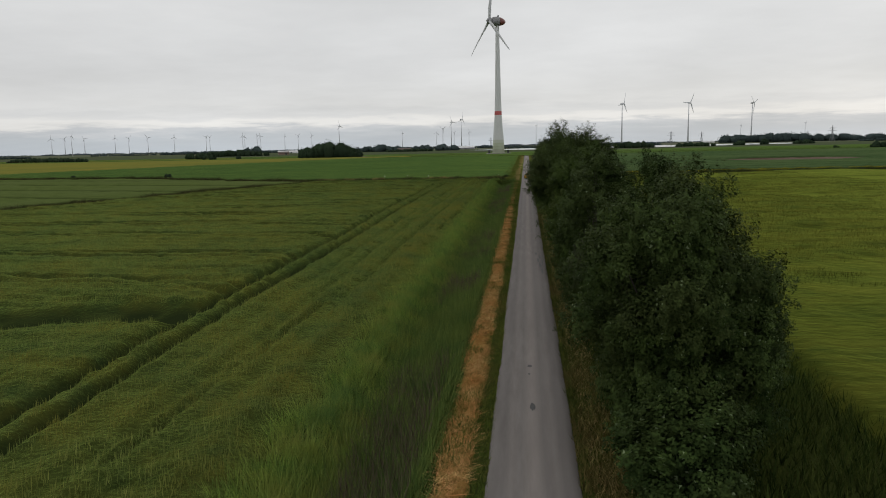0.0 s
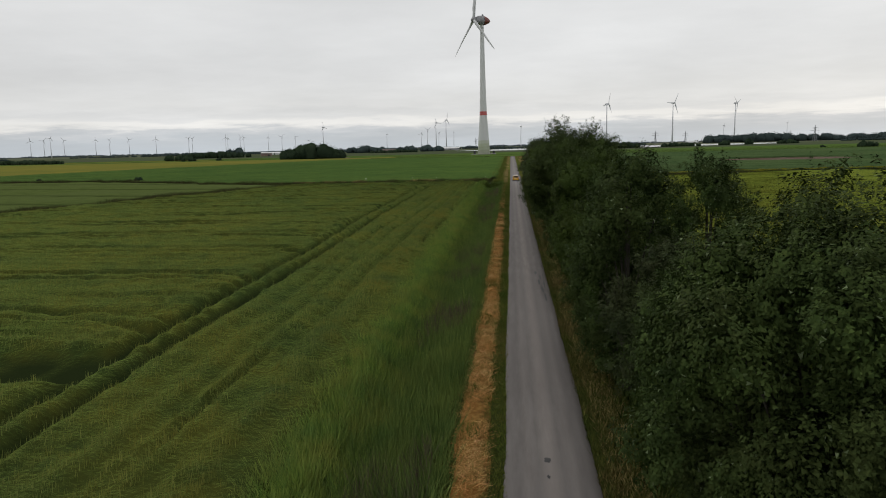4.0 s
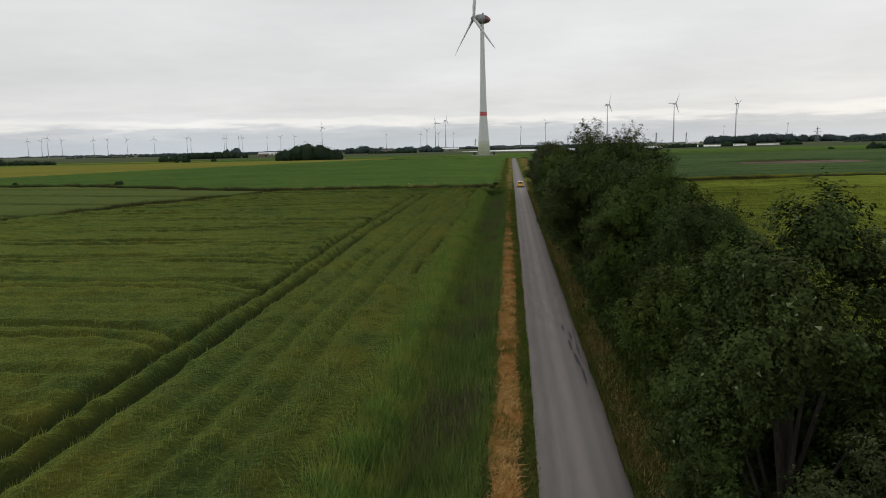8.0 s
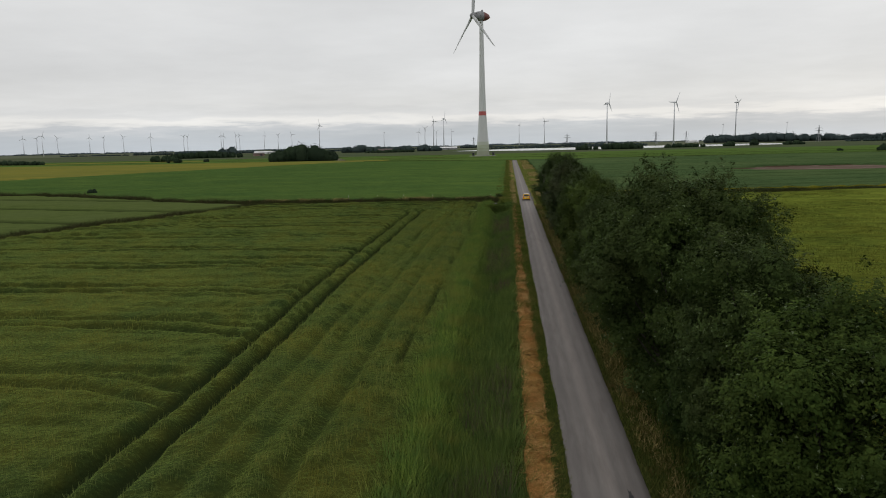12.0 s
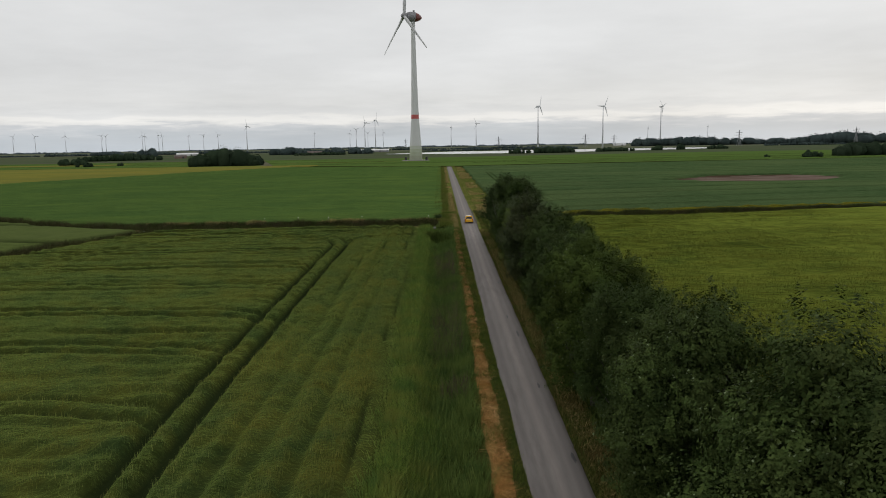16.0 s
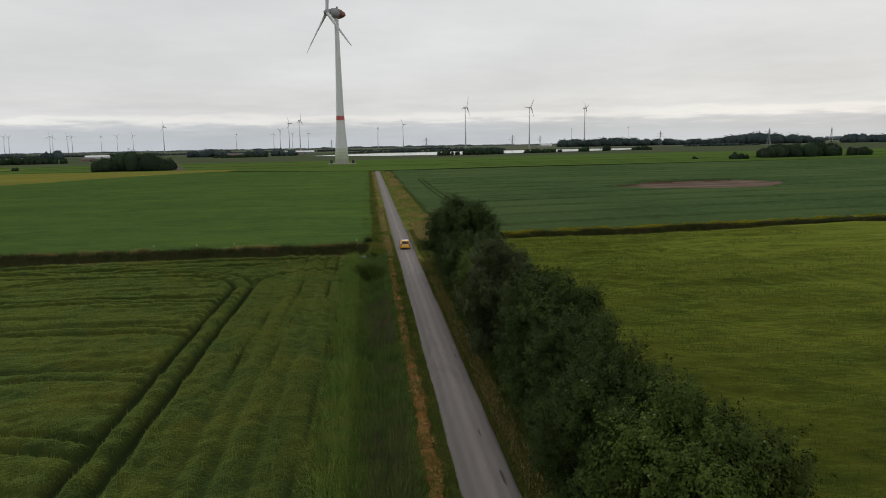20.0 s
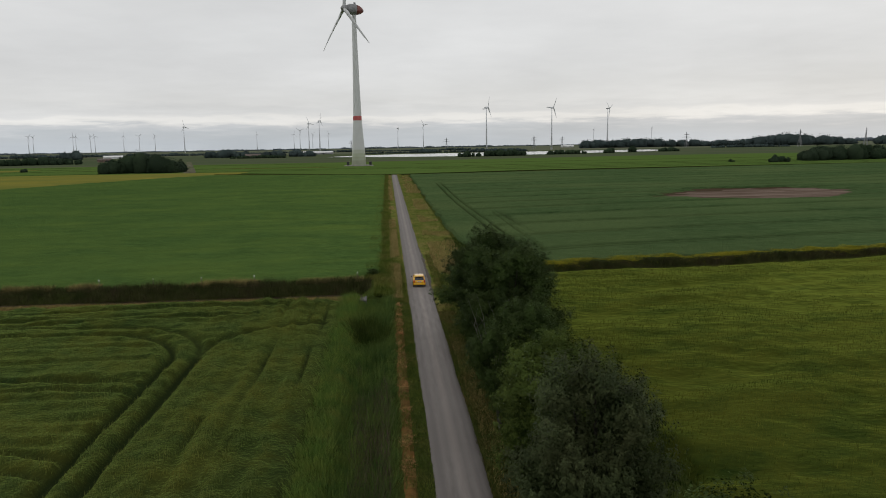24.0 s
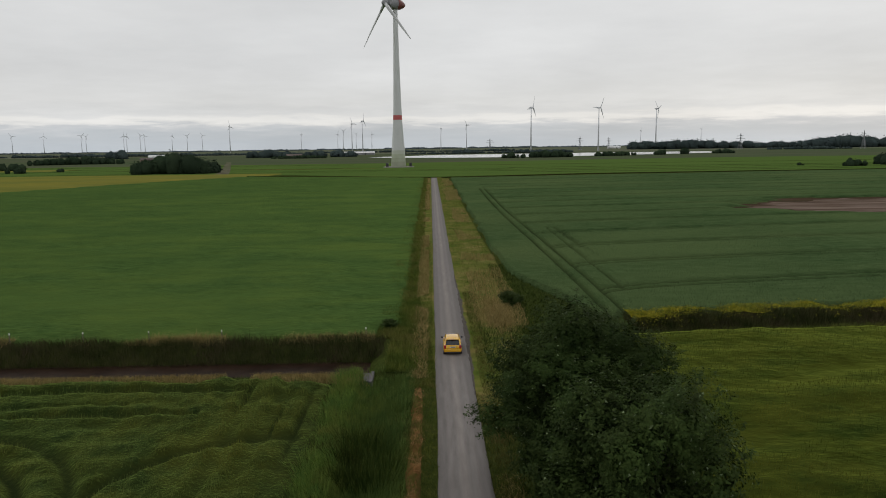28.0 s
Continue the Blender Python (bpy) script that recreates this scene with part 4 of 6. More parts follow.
def reed_strip():
    tufts("ditch_reeds", 4600, 34, -7.6, -3.6, 12, 199, 0.26, lambda x, y: 0.6 + 0.75 * hash_noise(x * 2, y, 5, 91) * np.exp(-((x + 5.4) / 1.5) ** 2), 0.03, M["reed"], "tall green reeds filling the roadside ditch", "reeds")
    tufts("lush_grass", 5600, 27, -9.6, -6.2, 12, 199, 0.34, lambda x, y: 0.55 + 0.3 * hash_noise(x, y, 3, 97), 0.03, M["lush_grass"], "lush bright grass between reeds and barley", "grass")
    tufts("dark_reeds", 60, 60, -7.4, -4.6, 179, 186, 0.35, lambda x, y: 1.5 + 0 * x, 0.05, M["margin_grass"], "patch of tall dark reeds beside the ditch", "reeds")
    x, y = scatter(22000, -6.6, -4.0, 12, 190, 0.4)
    k = hash_noise(x, y, 4.5, 92) > 0.6
    x, y = x[k], y[k]
    blades("old_reeds", x, y, ground_z(x, y), 1.25, 0.03, M["dead_reed"], "pale dead reed stalks among the green", "reeds", 0.35)
    x, y = scatter(26000, -5.8, -3.2, 199, 520, 0.6)
    blades("verge_reeds", x, y, ground_z(x, y), 0.25 + 0.4 * hash_noise(x, y, 6, 95), 0.07, M["verge"], "rough green grass on the ditch edge", "grass", 0.6)
    x, y = scatter(80000, -75, -6.4, 195.2, 209.4)
    k = ((y < 198.2) & (rng.random(len(x)) < 0.5)) | (y > 204.4)
    x, y = x[k], y[k]
    blades("ditch_bank_grass", x, y, ground_z(x, y), 0.2 + (0.15 + 0.7 * hash_noise(x, y, 2.2, 93) + 0.45 * hash_noise(x, y, 0.8, 94)) * (y > 203) * (y < 208.6), 0.05, M["brown_weed"], "rough dark grass on the banks of the cross ditch", "grass", 0.4)
    x, y = scatter(40000, -75, -7, 196.2, 198.6)
    k = hash_noise(x, y * 0, 2.5, 96) > 0.18
    x, y = x[k], y[k]
    blades("bank_straw", x, y, ground_z(x, y), 0.4, 0.05, M["pale_straw"], "pale dry grass along the ditch edge", "grass", 0.5)
    x, y = scatter(16000, -68, -7.5, 207.6, 209.6)
    k = hash_noise(x, y * 0.5, 3.0, 133) > 0.4
    x, y = x[k], y[k]
    blades("bank_top_grass", x, y, ground_z(x, y), 0.55 + 0.5 * hash_noise(x, y, 1.8, 134), 0.05, M["pale_straw"], "pale seeding grass on top of the far bank", "grass", 0.6)
    y = rng.uniform(40, 200, 30000)
    x = diag_x(y) + rng.normal(0, 1.3, len(y))
    x2 = rng.uniform(-300, -66, 22000)
    y2 = np.interp(x2, (-300, -144, -120, -98, -78.5, -66), (263, 239.5, 229, 217, 205.6, 201)) + rng.normal(0, 1.1, len(x2))
    x, y = np.concatenate([x, x2]), np.concatenate([y, y2])
    blades("far_ditch_reeds", x, y, np.maximum(ground_z(x, y), -0.3), 0.7 + 0.9 * hash_noise(x, y, 4, 131), 0.1, M["brown_weed"], "dark brownish reeds along the slanting ditch", "reeds", 0.45)
    y = rng.uniform(40, 196, 24000)
    x = diag_x(y) + np.where(rng.random(len(y)) < 0.6, 2.9, -3.2) + rng.normal(0, 0.55, len(y))
    blades("ditch_rim_grass", x, y, ground_z(x, y), 0.45, 0.06, M["pale_straw"], "pale dry grass on the rims of the slanting ditch", "grass", 0.5)


reed_strip()


def straw_swath():
    """Mown dry grass lying in a raised band on the verge."""
    ys, xs = steps((-20, 196, 0.3)), np.linspace(-3.35, -2.05, 13)

    def z(x, y):
        fade = np.clip((197 - y) / 5, 0, 1) * (0.65 + 0.7 * hash_noise(y, y * 0, 4, 119))
        t = (x + 2.72 + 0.2 * np.clip((y - 90) / 60, 0, 1)) / (0.60 - 0.20 * np.clip((y - 80) / 70, 0, 1))
        return np.clip(np.minimum(fade, 1) - t * t, 0, 1) * (0.05 + 0.26 * hash_noise(x * 2, y, 0.7, 101) * hash_noise(x, y, 2.6, 109)) - 0.03 + 0.05 * np.clip((np.minimum(fade, 1) - t * t) * 6, 0, 1)
    X, Y = np.meshgrid(xs, ys, indexing="ij")
    X = -2.72 - 0.2 * np.clip((Y - 90) / 60, 0, 1) + (X + 2.72) * (1 - 0.30 * np.clip((Y - 80) / 70, 0, 1))
    wob = 0.22 * (hash_noise(Y, Y * 0, 3.0, 102) - 0.5) + 0.2 * (hash_noise(Y, Y * 0, 0.9, 103) - 0.5)
    V = np.stack([X + wob * (np.abs(X + 2.72) > 0.2), Y, z(X, Y)], -1).reshape(-1, 3)
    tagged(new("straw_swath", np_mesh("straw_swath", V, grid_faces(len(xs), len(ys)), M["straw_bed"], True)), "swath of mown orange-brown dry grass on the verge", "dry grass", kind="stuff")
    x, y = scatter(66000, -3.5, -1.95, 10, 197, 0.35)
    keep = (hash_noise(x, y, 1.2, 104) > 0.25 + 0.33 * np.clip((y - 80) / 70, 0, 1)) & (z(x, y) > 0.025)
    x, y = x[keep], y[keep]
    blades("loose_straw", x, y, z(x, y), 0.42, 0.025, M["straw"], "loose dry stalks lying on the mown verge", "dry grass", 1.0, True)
    x, y = scatter(42000, -3.6, -1.95, 10, 225, 0.1)
    k = hash_noise(x, y, 1.6, 108) > 0.72 - 0.42 * np.clip((y - 80) / 80, 0, 1)
    x, y = x[k], y[k]
    blades("verge_regrowth", x, y, z(x, y), 0.22, 0.03, M["verge"], "green grass growing through the mown straw", "grass", 0.6)
    x, y = scatter(44000, -2.5, -1.5, 10, 220, 0.3)
    blades("verge_grass_left", x, y, x * 0, 0.16, 0.03, M["verge"], "short green verge grass beside the road", "grass", 0.6)
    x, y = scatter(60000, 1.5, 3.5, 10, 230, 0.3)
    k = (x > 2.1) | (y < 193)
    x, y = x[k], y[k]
    blades("verge_grass_right", x, y, x * 0, 0.28, 0.035, M["shade_verge"], "green verge grass under the trees, darkened by painted shade", "grass", 0.5)
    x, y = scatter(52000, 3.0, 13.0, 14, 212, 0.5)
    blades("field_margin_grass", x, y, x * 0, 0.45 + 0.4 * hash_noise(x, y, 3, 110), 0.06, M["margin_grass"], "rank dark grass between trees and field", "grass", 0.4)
    x, y = scatter(20000, 1.9, 3.2, 15, 180, 0.2)
    k = hash_noise(x, y, 5, 105) > 0.3
    x, y = x[k], y[k]
    blades("brown_verge", x, y, x * 0, 0.25, 0.03, M["pale_straw"], "brown dead grass patches under the trees", "dry grass", 0.8)
    x, y = scatter(26000, 1.7, 9.5, 190, 515, 0.8)
    k = (x > 2.3) | (y > 242)
    x, y = x[k], y[k]
    blades("verge_grass_far", x, y, ground_z(x, y), 0.27, 0.06, M["verge"], "tall verge grass along the open road", "grass", 0.5)
    x, y = scatter(26000, 3.0, 8.8, 200, 510, 0.7)
    k = (hash_noise(x, y, 8, 106) > 0.45) & (np.abs(x - 5.8) < 1.1 + 2 * hash_noise(y, y * 0, 14, 107))
    x, y = x[k], y[k]
    blades("pale_verge_grass", x, y, x * 0, 0.6, 0.06, M["pale_straw"], "pale dry standing grass on the verge", "dry grass", 0.5)
    x, y = scatter(11000, -3.7, -1.75, 195, 275, 0.4)
    blades("verge_fringe_left", x, y, ground_z(x, y), 0.24, 0.05, M["verge"], "short green grass between road and ditch end", "grass", 0.6)
    x, y = scatter(14000, 7.0, 17.5, 210, 250, 0.2)
    blades("field_corner_grass", x, y, ground_z(x, y), 0.35, 0.06, M["margin_grass"], "rough green grass on the field corner", "grass", 0.5)
    x, y = rng.normal(5.7, 0.7, 2600), rng.normal(216.5, 2.6, 2600)
    blades("pale_grass_tuft", x, y, x * 0, 1.0, 0.05, M["pale_straw"], "tall pale dry grass tuft beside the road", "dry grass", 0.5)
    x, y = scatter(24000, -3.7, -2.2, 197, 515, 0.8)
    k = (hash_noise(x, y, 7, 120) > 0.35) & (rng.random(len(x)) < np.clip((y - 192) / 34, 0, 1))
    x, y = x[k], y[k]
    blades("straw_verge_far", x, y, x * 0 + 0.05, 0.4, 0.05, M["pale_straw"], "pale tan dry grass beside the far road", "dry grass", 0.8)
    x, y = scatter(22000, -7.4, -3.6, 209, 515, 0.8)
    k = hash_noise(x, y, 4.5, 121) > 0.25
    x, y = x[k], y[k]
    blades("meadow_margin_grass", x, y, ground_z(x, y), 0.25 + 0.4 * hash_noise(x, y, 3.5, 122), 0.06, M["verge"], "rank tufted grass between the meadow and the verge", "grass", 0.5)


straw_swath()
slab("verge_bed", [(1.55, 190), (1.55, 516), (7.6, 516), (8.2, 300), (8.8, 226), (7.5, 205), (4.0, 190)], -0.03, 0.05, M["verge_bed"], "yellowish mown verge beside the open road", "verge")
slab("verge_bed_left", [(-1.55, 200), (-1.55, 516), (-6.4, 516), (-5.4, 300), (-4.0, 250), (-3.2, 226), (-2.3, 212)], -0.03, 0.05, M["verge_bed"], "yellowish verge between road and meadow", "verge")


def flower_ditch():
    x = 19 + 150 * rng.random(52000) ** 1.6
    y = 211.3 + (x - 20) * 0.10 + rng.normal(0.4, 1.4, len(x))
    tall = 1.15 + 0.7 * (hash_noise(x, y, 2.2, 111) - 0.4)
    blades("ditch_weeds", x, y, ground_z(x, y) - 0.05, tall, 0.07, M["brown_weed"], "dark brownish weeds along the ditch", "weeds", 0.5)
    x = 16 + 150 * rng.random(26000) ** 1.6
    y = 211.3 + (x - 20) * 0.10 + rng.normal(-2.9, 0.6, len(x))
    blades("ditch_edge_grass", x, y, ground_z(x, y), 0.5 + 0.4 * hash_noise(x, y, 2.5, 132), 0.06, M["verge"], "yellowish grass along the edge of the ditch", "grass", 0.6)
    x = 19 + 150 * rng.random(85000) ** 1.6
    y = 211.3 + (x - 20) * 0.10 + rng.normal(2.0, 0.8, len(x))
    k = rng.random(len(x)) < np.clip(hash_noise(x, y, 3.5, 112) * 1.3 - 0.12, 0, 1)
    x, y = x[k], y[k]
    blades("ditch_flowers", x, y, ground_z(x, y) + 1.05 + 0.5 * (hash_noise(x, y, 2.2, 111) - 0.4), 0.26, 0.085, M["rape_flower"], "yellow flower heads over the ditch weeds", "flowers", 0.8, True)


flower_ditch()


# ---- trees ----
def leaf_tris(P, size, up=0.35, out=None):
    """One pointed leaf at each place, facing up and outwards."""
    n = len(P)
    nrm = rng.normal(size=(n, 3)) * 0.34 + np.array([0, 0, up * 1.4])
    if out is not None:
        nrm += out * 0.95
    nrm /= np.linalg.norm(nrm, axis=1)[:, None] + 1e-9
    d = rng.normal(size=(n, 3))
    d -= nrm * (nrm * d).sum(1)[:, None]
    d /= np.linalg.norm(d, axis=1)[:, None] + 1e-9
    side = np.cross(d, nrm)
    s = (size * rng.uniform(0.6, 1.35, n))[:, None]
    V = np.empty((n, 3, 3))
    V[:, 0] = P - d * s * 0.45 - side * s * 0.38
    V[:, 1] = P - d * s * 0.45 + side * s * 0.38
    V[:, 2] = P + d * s * 0.62
    return V.reshape(-1, 3), np.arange(n * 3).reshape(-1, 3)


def crown_points(lobes, clumps, sprigs, gap, low, height, radius, inner=True):
    """Leaves in twiggy clumps over uneven lobes of a crown: places, outward ways, size factors and the lobes' centres in metres."""
    P, O, K, centres = [], [], [], []
    S = np.array([radius, radius, height])
    for k in range(lobes):
        el = math.asin(1 - (1 - low) * (k + 0.5) / lobes)
        az = k * 2.39996 + rng.uniform(-0.5, 0.5)
        rad = rng.uniform(0.52, 0.86)
        up = 0.48 + 0.44 * math.sin(el) * rad / 0.8
        c = np.array([math.cos(az) * math.cos(el) * rad, math.sin(az) * math.cos(el) * rad, up ** 0.8]) * S
        centres.append(c)
        r = (0.33 if k < 4 else rng.uniform(0.22, 0.36)) * radius
        n = int(clumps / lobes * (r / (0.27 * radius)) ** 2)
        v = rng.normal(size=(n, 3)) + np.array([0, 0, 0.30])
        v /= np.linalg.norm(v, axis=1)[:, None]
        base = c + v * (r * rng.uniform(0.25, 1.0, n) ** 0.6 * (0.60 + 0.75 * hash_noise(v[:, 0] * 2.2 + k * 9, v[:, 1] * 2.2 + v[:, 2] * 2, 1.0, k)))[:, None] * np.array([1, 1, 0.85])
        keep = hash_noise(base[:, 0] * 1.1 + k, base[:, 1] * 1.1 + base[:, 2] * 1.3, 1.0, 7) > gap
        base, v = base[keep], v[keep]
        d = v * 0.7 + np.array([c[0] / radius, c[1] / radius, 0.45]) * 0.6 + rng.normal(size=v.shape) * 0.35
        d /= np.linalg.norm(d, axis=1)[:, None]
        per = 44
        t = rng.random((len(base), per))
        run = rng.uniform(0.28, 0.62, len(base))
        p = base[:, None, :] + d[:, None, :] * (t * run[:, None])[:, :, None] + rng.normal(size=(len(base), per, 3)) * (0.15 * (1.25 - t))[:, :, None]
        P.append(p.reshape(-1, 3))
        O.append(np.repeat(v * 0.6 + d * 0.4, per, axis=0))
        K.append(np.ones(len(base) * per))
        # shaded foliage inside the lobe
        m = int(n * 10) if inner else int(n * 4)
        w = rng.normal(size=(m, 3))
        w /= np.linalg.norm(w, axis=1)[:, None] + 1e-9
        P.append(c + w * (r * 0.74 * rng.random(m) ** 0.4)[:, None] * np.array([1, 1, 0.85]))
        O.append(w)
        K.append(np.full(m, 1.35))
    for k in range(sprigs):
        c = centres[rng.integers(int(lobes * 0.75))]
        d = c / S - np.array([0, 0, 0.45])
        d = d / np.linalg.norm(d) + rng.normal(size=3) * 0.3 + np.array([0, 0, 0.35])
        d /= np.linalg.norm(d)
        t = rng.random(54) ** 0.8
        long = rng.uniform(0.35, 0.75) * (1.0 if k % 4 else 1.4)
        P.append(c + d * (0.20 * radius + long * t)[:, None] + rng.normal(size=(54, 3)) * (0.2 * np.maximum(1.2 - t, 0.3))[:, None])
        O.append(np.tile(d, (54, 1)))
        K.append(np.ones(54))
    # shaded inner foliage: fewer, larger sprays
    n = int(clumps * 4) if inner else 0
    v = rng.normal(size=(n, 3))
    v /= np.linalg.norm(v, axis=1)[:, None] + 1e-9
    P.append((np.array([0, 0, 0.52]) + v * (rng.random(n) ** 0.4 * 0.56)[:, None] * np.array([1, 1, 0.58])) * S)
    O.append(v)
    K.append(np.full(n, 1.6))
    P, O, K = np.concatenate(P), np.concatenate(O), np.concatenate(K)
    k = P[:, 2] > 0.15
    return P[k], O[k], K[k], centres


def tree_kind(lobes, clumps, sprigs, gap, leaf_size, material, height, radius, low=-0.85, inner=True):
    """Meshes of one kind of tree at its true size: trunk, limbs, crown."""
    P, O, K, centres = crown_points(lobes, clumps, sprigs, gap, low, height, radius, inner)
    V, F = leaf_tris(P, leaf_size * K, 0.3, O)
    crown = np_mesh("crown", V, F, material)
    bm = tube_bm([((0, 0, -0.2), 0.24), ((0.05, 0.02, height * 0.12), 0.19), ((-0.05, 0.05, height * 0.35), 0.15), ((0.04, -0.03, height * 0.6), 0.09), ((0, 0, height * 0.85), 0.03)], 9)
    trunk = bpy.data.meshes.new("trunk")
    bm.to_mesh(trunk)
    bm.free()
    trunk.materials.append(M["bark"])
    limbs = []
    for c in centres:
        e = Vector(c)
        z0 = height * (0.08 + 0.5 * max(0.0, c[2] / height - 0.35))
        b = tube_bm([((0, 0, z0), 0.075), ((e.x * 0.4, e.y * 0.4, z0 + (e.z - z0) * 0.5), 0.05), ((e.x * 0.8, e.y * 0.8, e.z * 0.95), 0.028), (tuple(e), 0.012)], 5, False)
        me = bpy.data.meshes.new("limb")
        b.to_mesh(me)
        b.free()
        me.materials.append(M["bark"])
        limbs.append(me)
    return crown, trunk, limbs, height, radius


KINDS = {
    "dense": tree_kind(58, 3100, 36, 0.12, 0.094, M["leaf"], 11.7, 4.5),
    "round": tree_kind(46, 1900, 60, 0.16, 0.092, M["leaf"], 10.6, 3.9),
    "broad": tree_kind(40, 2000, 70, 0.18, 0.094, M["leaf"], 10.9, 4.2),
    "light": tree_kind(44, 1700, 64, 0.18, 0.094, M["leaf_light"], 10.0, 3.6),
    "open": tree_kind(26, 760, 60, 0.28, 0.094, M["leaf"], 11.0, 2.5, -0.7, False),
    "willow": tree_kind(46, 1800, 110, 0.18, 0.09, M["leaf_olive"], 10.4, 4.0),
    "shrub": tree_kind(16, 330, 22, 0.16, 0.10, M["leaf"], 3.2, 1.9),
}


def plant(kind, x, y, h, r, turn, label, name="tree", category="tree", group="roadside trees"):
    crown, trunk, limbs, h0, r0 = KINDS[kind]
    sq = 1 + 0.08 * math.sin(turn * 0.7 + y)
    o = root(name, pose(x, y, 0, 3 * math.sin(y), 3 * math.cos(2.3 * y), turn) @ Matrix.Diagonal((r / r0 * sq, r / r0 / sq, h / h0, 1)), label, category, group)
    share("trunk", trunk, o)
    share("crown", crown, o)
    for me in limbs[::2]:
        share("limb", me, o)
    return o


ROW = (
    ("dense", 4.7, 24.0, 10.2, 3.7), ("broad", 6.7, 23.5, 7.4, 2.4), ("round", 4.3, 31.0, 7.6, 2.5), ("willow", 4.9, 36.0, 7.1, 2.6), ("open", 3.8, 40.5, 10.9, 2.6), ("open", 6.7, 39.0, 10.7, 2.0), ("round", 3.7, 42.5, 6.6, 2.3), ("broad", 6.0, 42.0, 6.4, 2.5), ("light", 4.2, 46.5, 8.7, 2.7), ("broad", 5.3, 53.5, 9.3, 3.0),
    ("light", 4.5, 60.0, 10.1, 3.6), ("round", 5.2, 68.0, 10.5, 3.5), ("dense", 4.5, 77.5, 12.7, 4.5), ("broad", 4.6, 87.5, 11.2, 4.0), ("broad", 4.4, 95.5, 10.2, 3.4), ("round", 7.2, 99.0, 6.6, 2.4), ("light", 3.9, 104.5, 10.9, 3.4),
    ("dense", 4.0, 112.5, 10.2, 2.9), ("round", 4.4, 119.5, 9.9, 2.9), ("broad", 4.7, 127.0, 10.7, 3.9), ("willow", 4.3, 138.5, 10.7, 3.7), ("light", 4.8, 147.0, 9.3, 3.5), ("broad", 4.7, 155.0, 9.6, 3.3),
    ("round", 5.0, 164.5, 11.7, 4.0), ("dense", 5.7, 176.5, 11.2, 4.9),
)
WORDS = {"dense": "dense dark green deciduous tree beside the road", "round": "round-crowned dark green tree in the roadside row", "light": "lighter green leafy tree in the roadside row", "open": "open-crowned tree with gaps between its leafy branches", "willow": "dull olive willow-like tree in the roadside row", "broad": "broad dark green tree with uneven leafy boughs", "shrub": "dark low shrub at the foot of the trees"}
for i, (kind, x, y, h, r) in enumerate(ROW):
    plant(kind, x, y, h, r, 67 * i, WORDS[kind])
for i in range(46):
    y = 20 + 3.5 * i
    far = i % 3 == 2
    plant("shrub", (6.4 if far else 4.6) + 0.35 * math.sin(i * 2.1), y, (4.4 if far else 3.2) + 0.9 * math.sin(i * 1.7), 1.75 + 0.25 * math.cos(i), 50 * i, WORDS["shrub"], "shrub", "shrub", "shrubs under the trees")
plant("shrub", -6.2, 213.0, 0.9, 0.8, 80, "small dark bush on the field corner", "shrub", "shrub", "ditch bushes")
plant("shrub", 7.4, 222.0, 1.7, 1.4, 140, "small dark bush in the pale verge grass", "shrub", "shrub", "ditch bushes")


def dead_branches():
    bm = bmesh.new()
    for k in range(9):
        a = k * 0.7
        d = Vector((math.cos(a) * 0.9, math.sin(a) * 0.9, 3.2 + 0.5 * math.sin(k * 3)))
        p = Vector((0.2 * math.cos(a), 0.2 * math.sin(a), 0.0))
        tube_bm([(p, 0.032), (p + d * 0.5, 0.022), (p + d * 1.0 + Vector((0.2 * math.sin(k), 0.3, 0.3)), 0.013), (p + d * 1.5 + Vector((0.5 * math.sin(k * 2), 0.2, 0)), 0.006)], 4, False, bm)
        for s in (0.6, 0.8, 1.0):
            q = p + d * s
            tube_bm([(q, 0.016), (q + Vector((0.5 * math.sin(k * 5 + s * 9), 0.5 * math.cos(k * 3 + s * 7), 0.55)), 0.006)], 3, False, bm)
    o = root("dead_shrub", pose(2.9, 156.6, 3.9), "bleached leafless branches rising between the trees", "dead shrub")
    part("branch", bm, M["dead_wood"], o)
    b2 = tube_bm([((0.5, 0.2, -4.1), 0.14), ((0.1, 0, -1.5), 0.11), ((0, 0, 0.1), 0.09)], 7)
    part("stem", b2, M["bark"], o)


dead_branches()


# ---- far woods and hedges: uneven banks of leaf clumps ----
def crowns_mesh(name, mid, size, material, seed):
    """Uneven rounded crown bodies, joined: a coarse ball for each, pushed in and out."""
    nu, nv = 9, 7
    th = np.linspace(0, 2 * np.pi, nu, endpoint=False)
    ph = np.linspace(-0.5 * np.pi, 0.5 * np.pi, nv)
    T, H = np.meshgrid(th, ph, indexing="ij")
    d = np.stack([np.cos(T) * np.cos(H), np.sin(T) * np.cos(H), np.sin(H)], -1).reshape(-1, 3)
    n = len(mid)
    k = np.arange(n)[:, None]
    r = 0.58 + 0.5 * hash_noise(d[None, :, 0] * 1.7 + k * 7.3, d[None, :, 1] * 1.7 + d[None, :, 2] * 2.3 + k * 3.1, 1.0, seed)
    V = mid[:, None, :] + d[None] * r[:, :, None] * size[:, None, :]
    V[:, :, 2] = np.maximum(V[:, :, 2], fall(V[:, :, 1]))
    i = np.arange(nu)[:, None] * nv + np.arange(nv - 1)[None, :]
    j = ((np.arange(nu) + 1) % nu)[:, None] * nv + np.arange(nv - 1)[None, :]
    F = np.stack([i, j, j + 1, i + 1], -1).reshape(-1, 4)
    F = (F[None] + (np.arange(n) * nu * nv)[:, None, None]).reshape(-1, 4)
    return np_mesh(name, V.reshape(-1, 3), F, material, True)


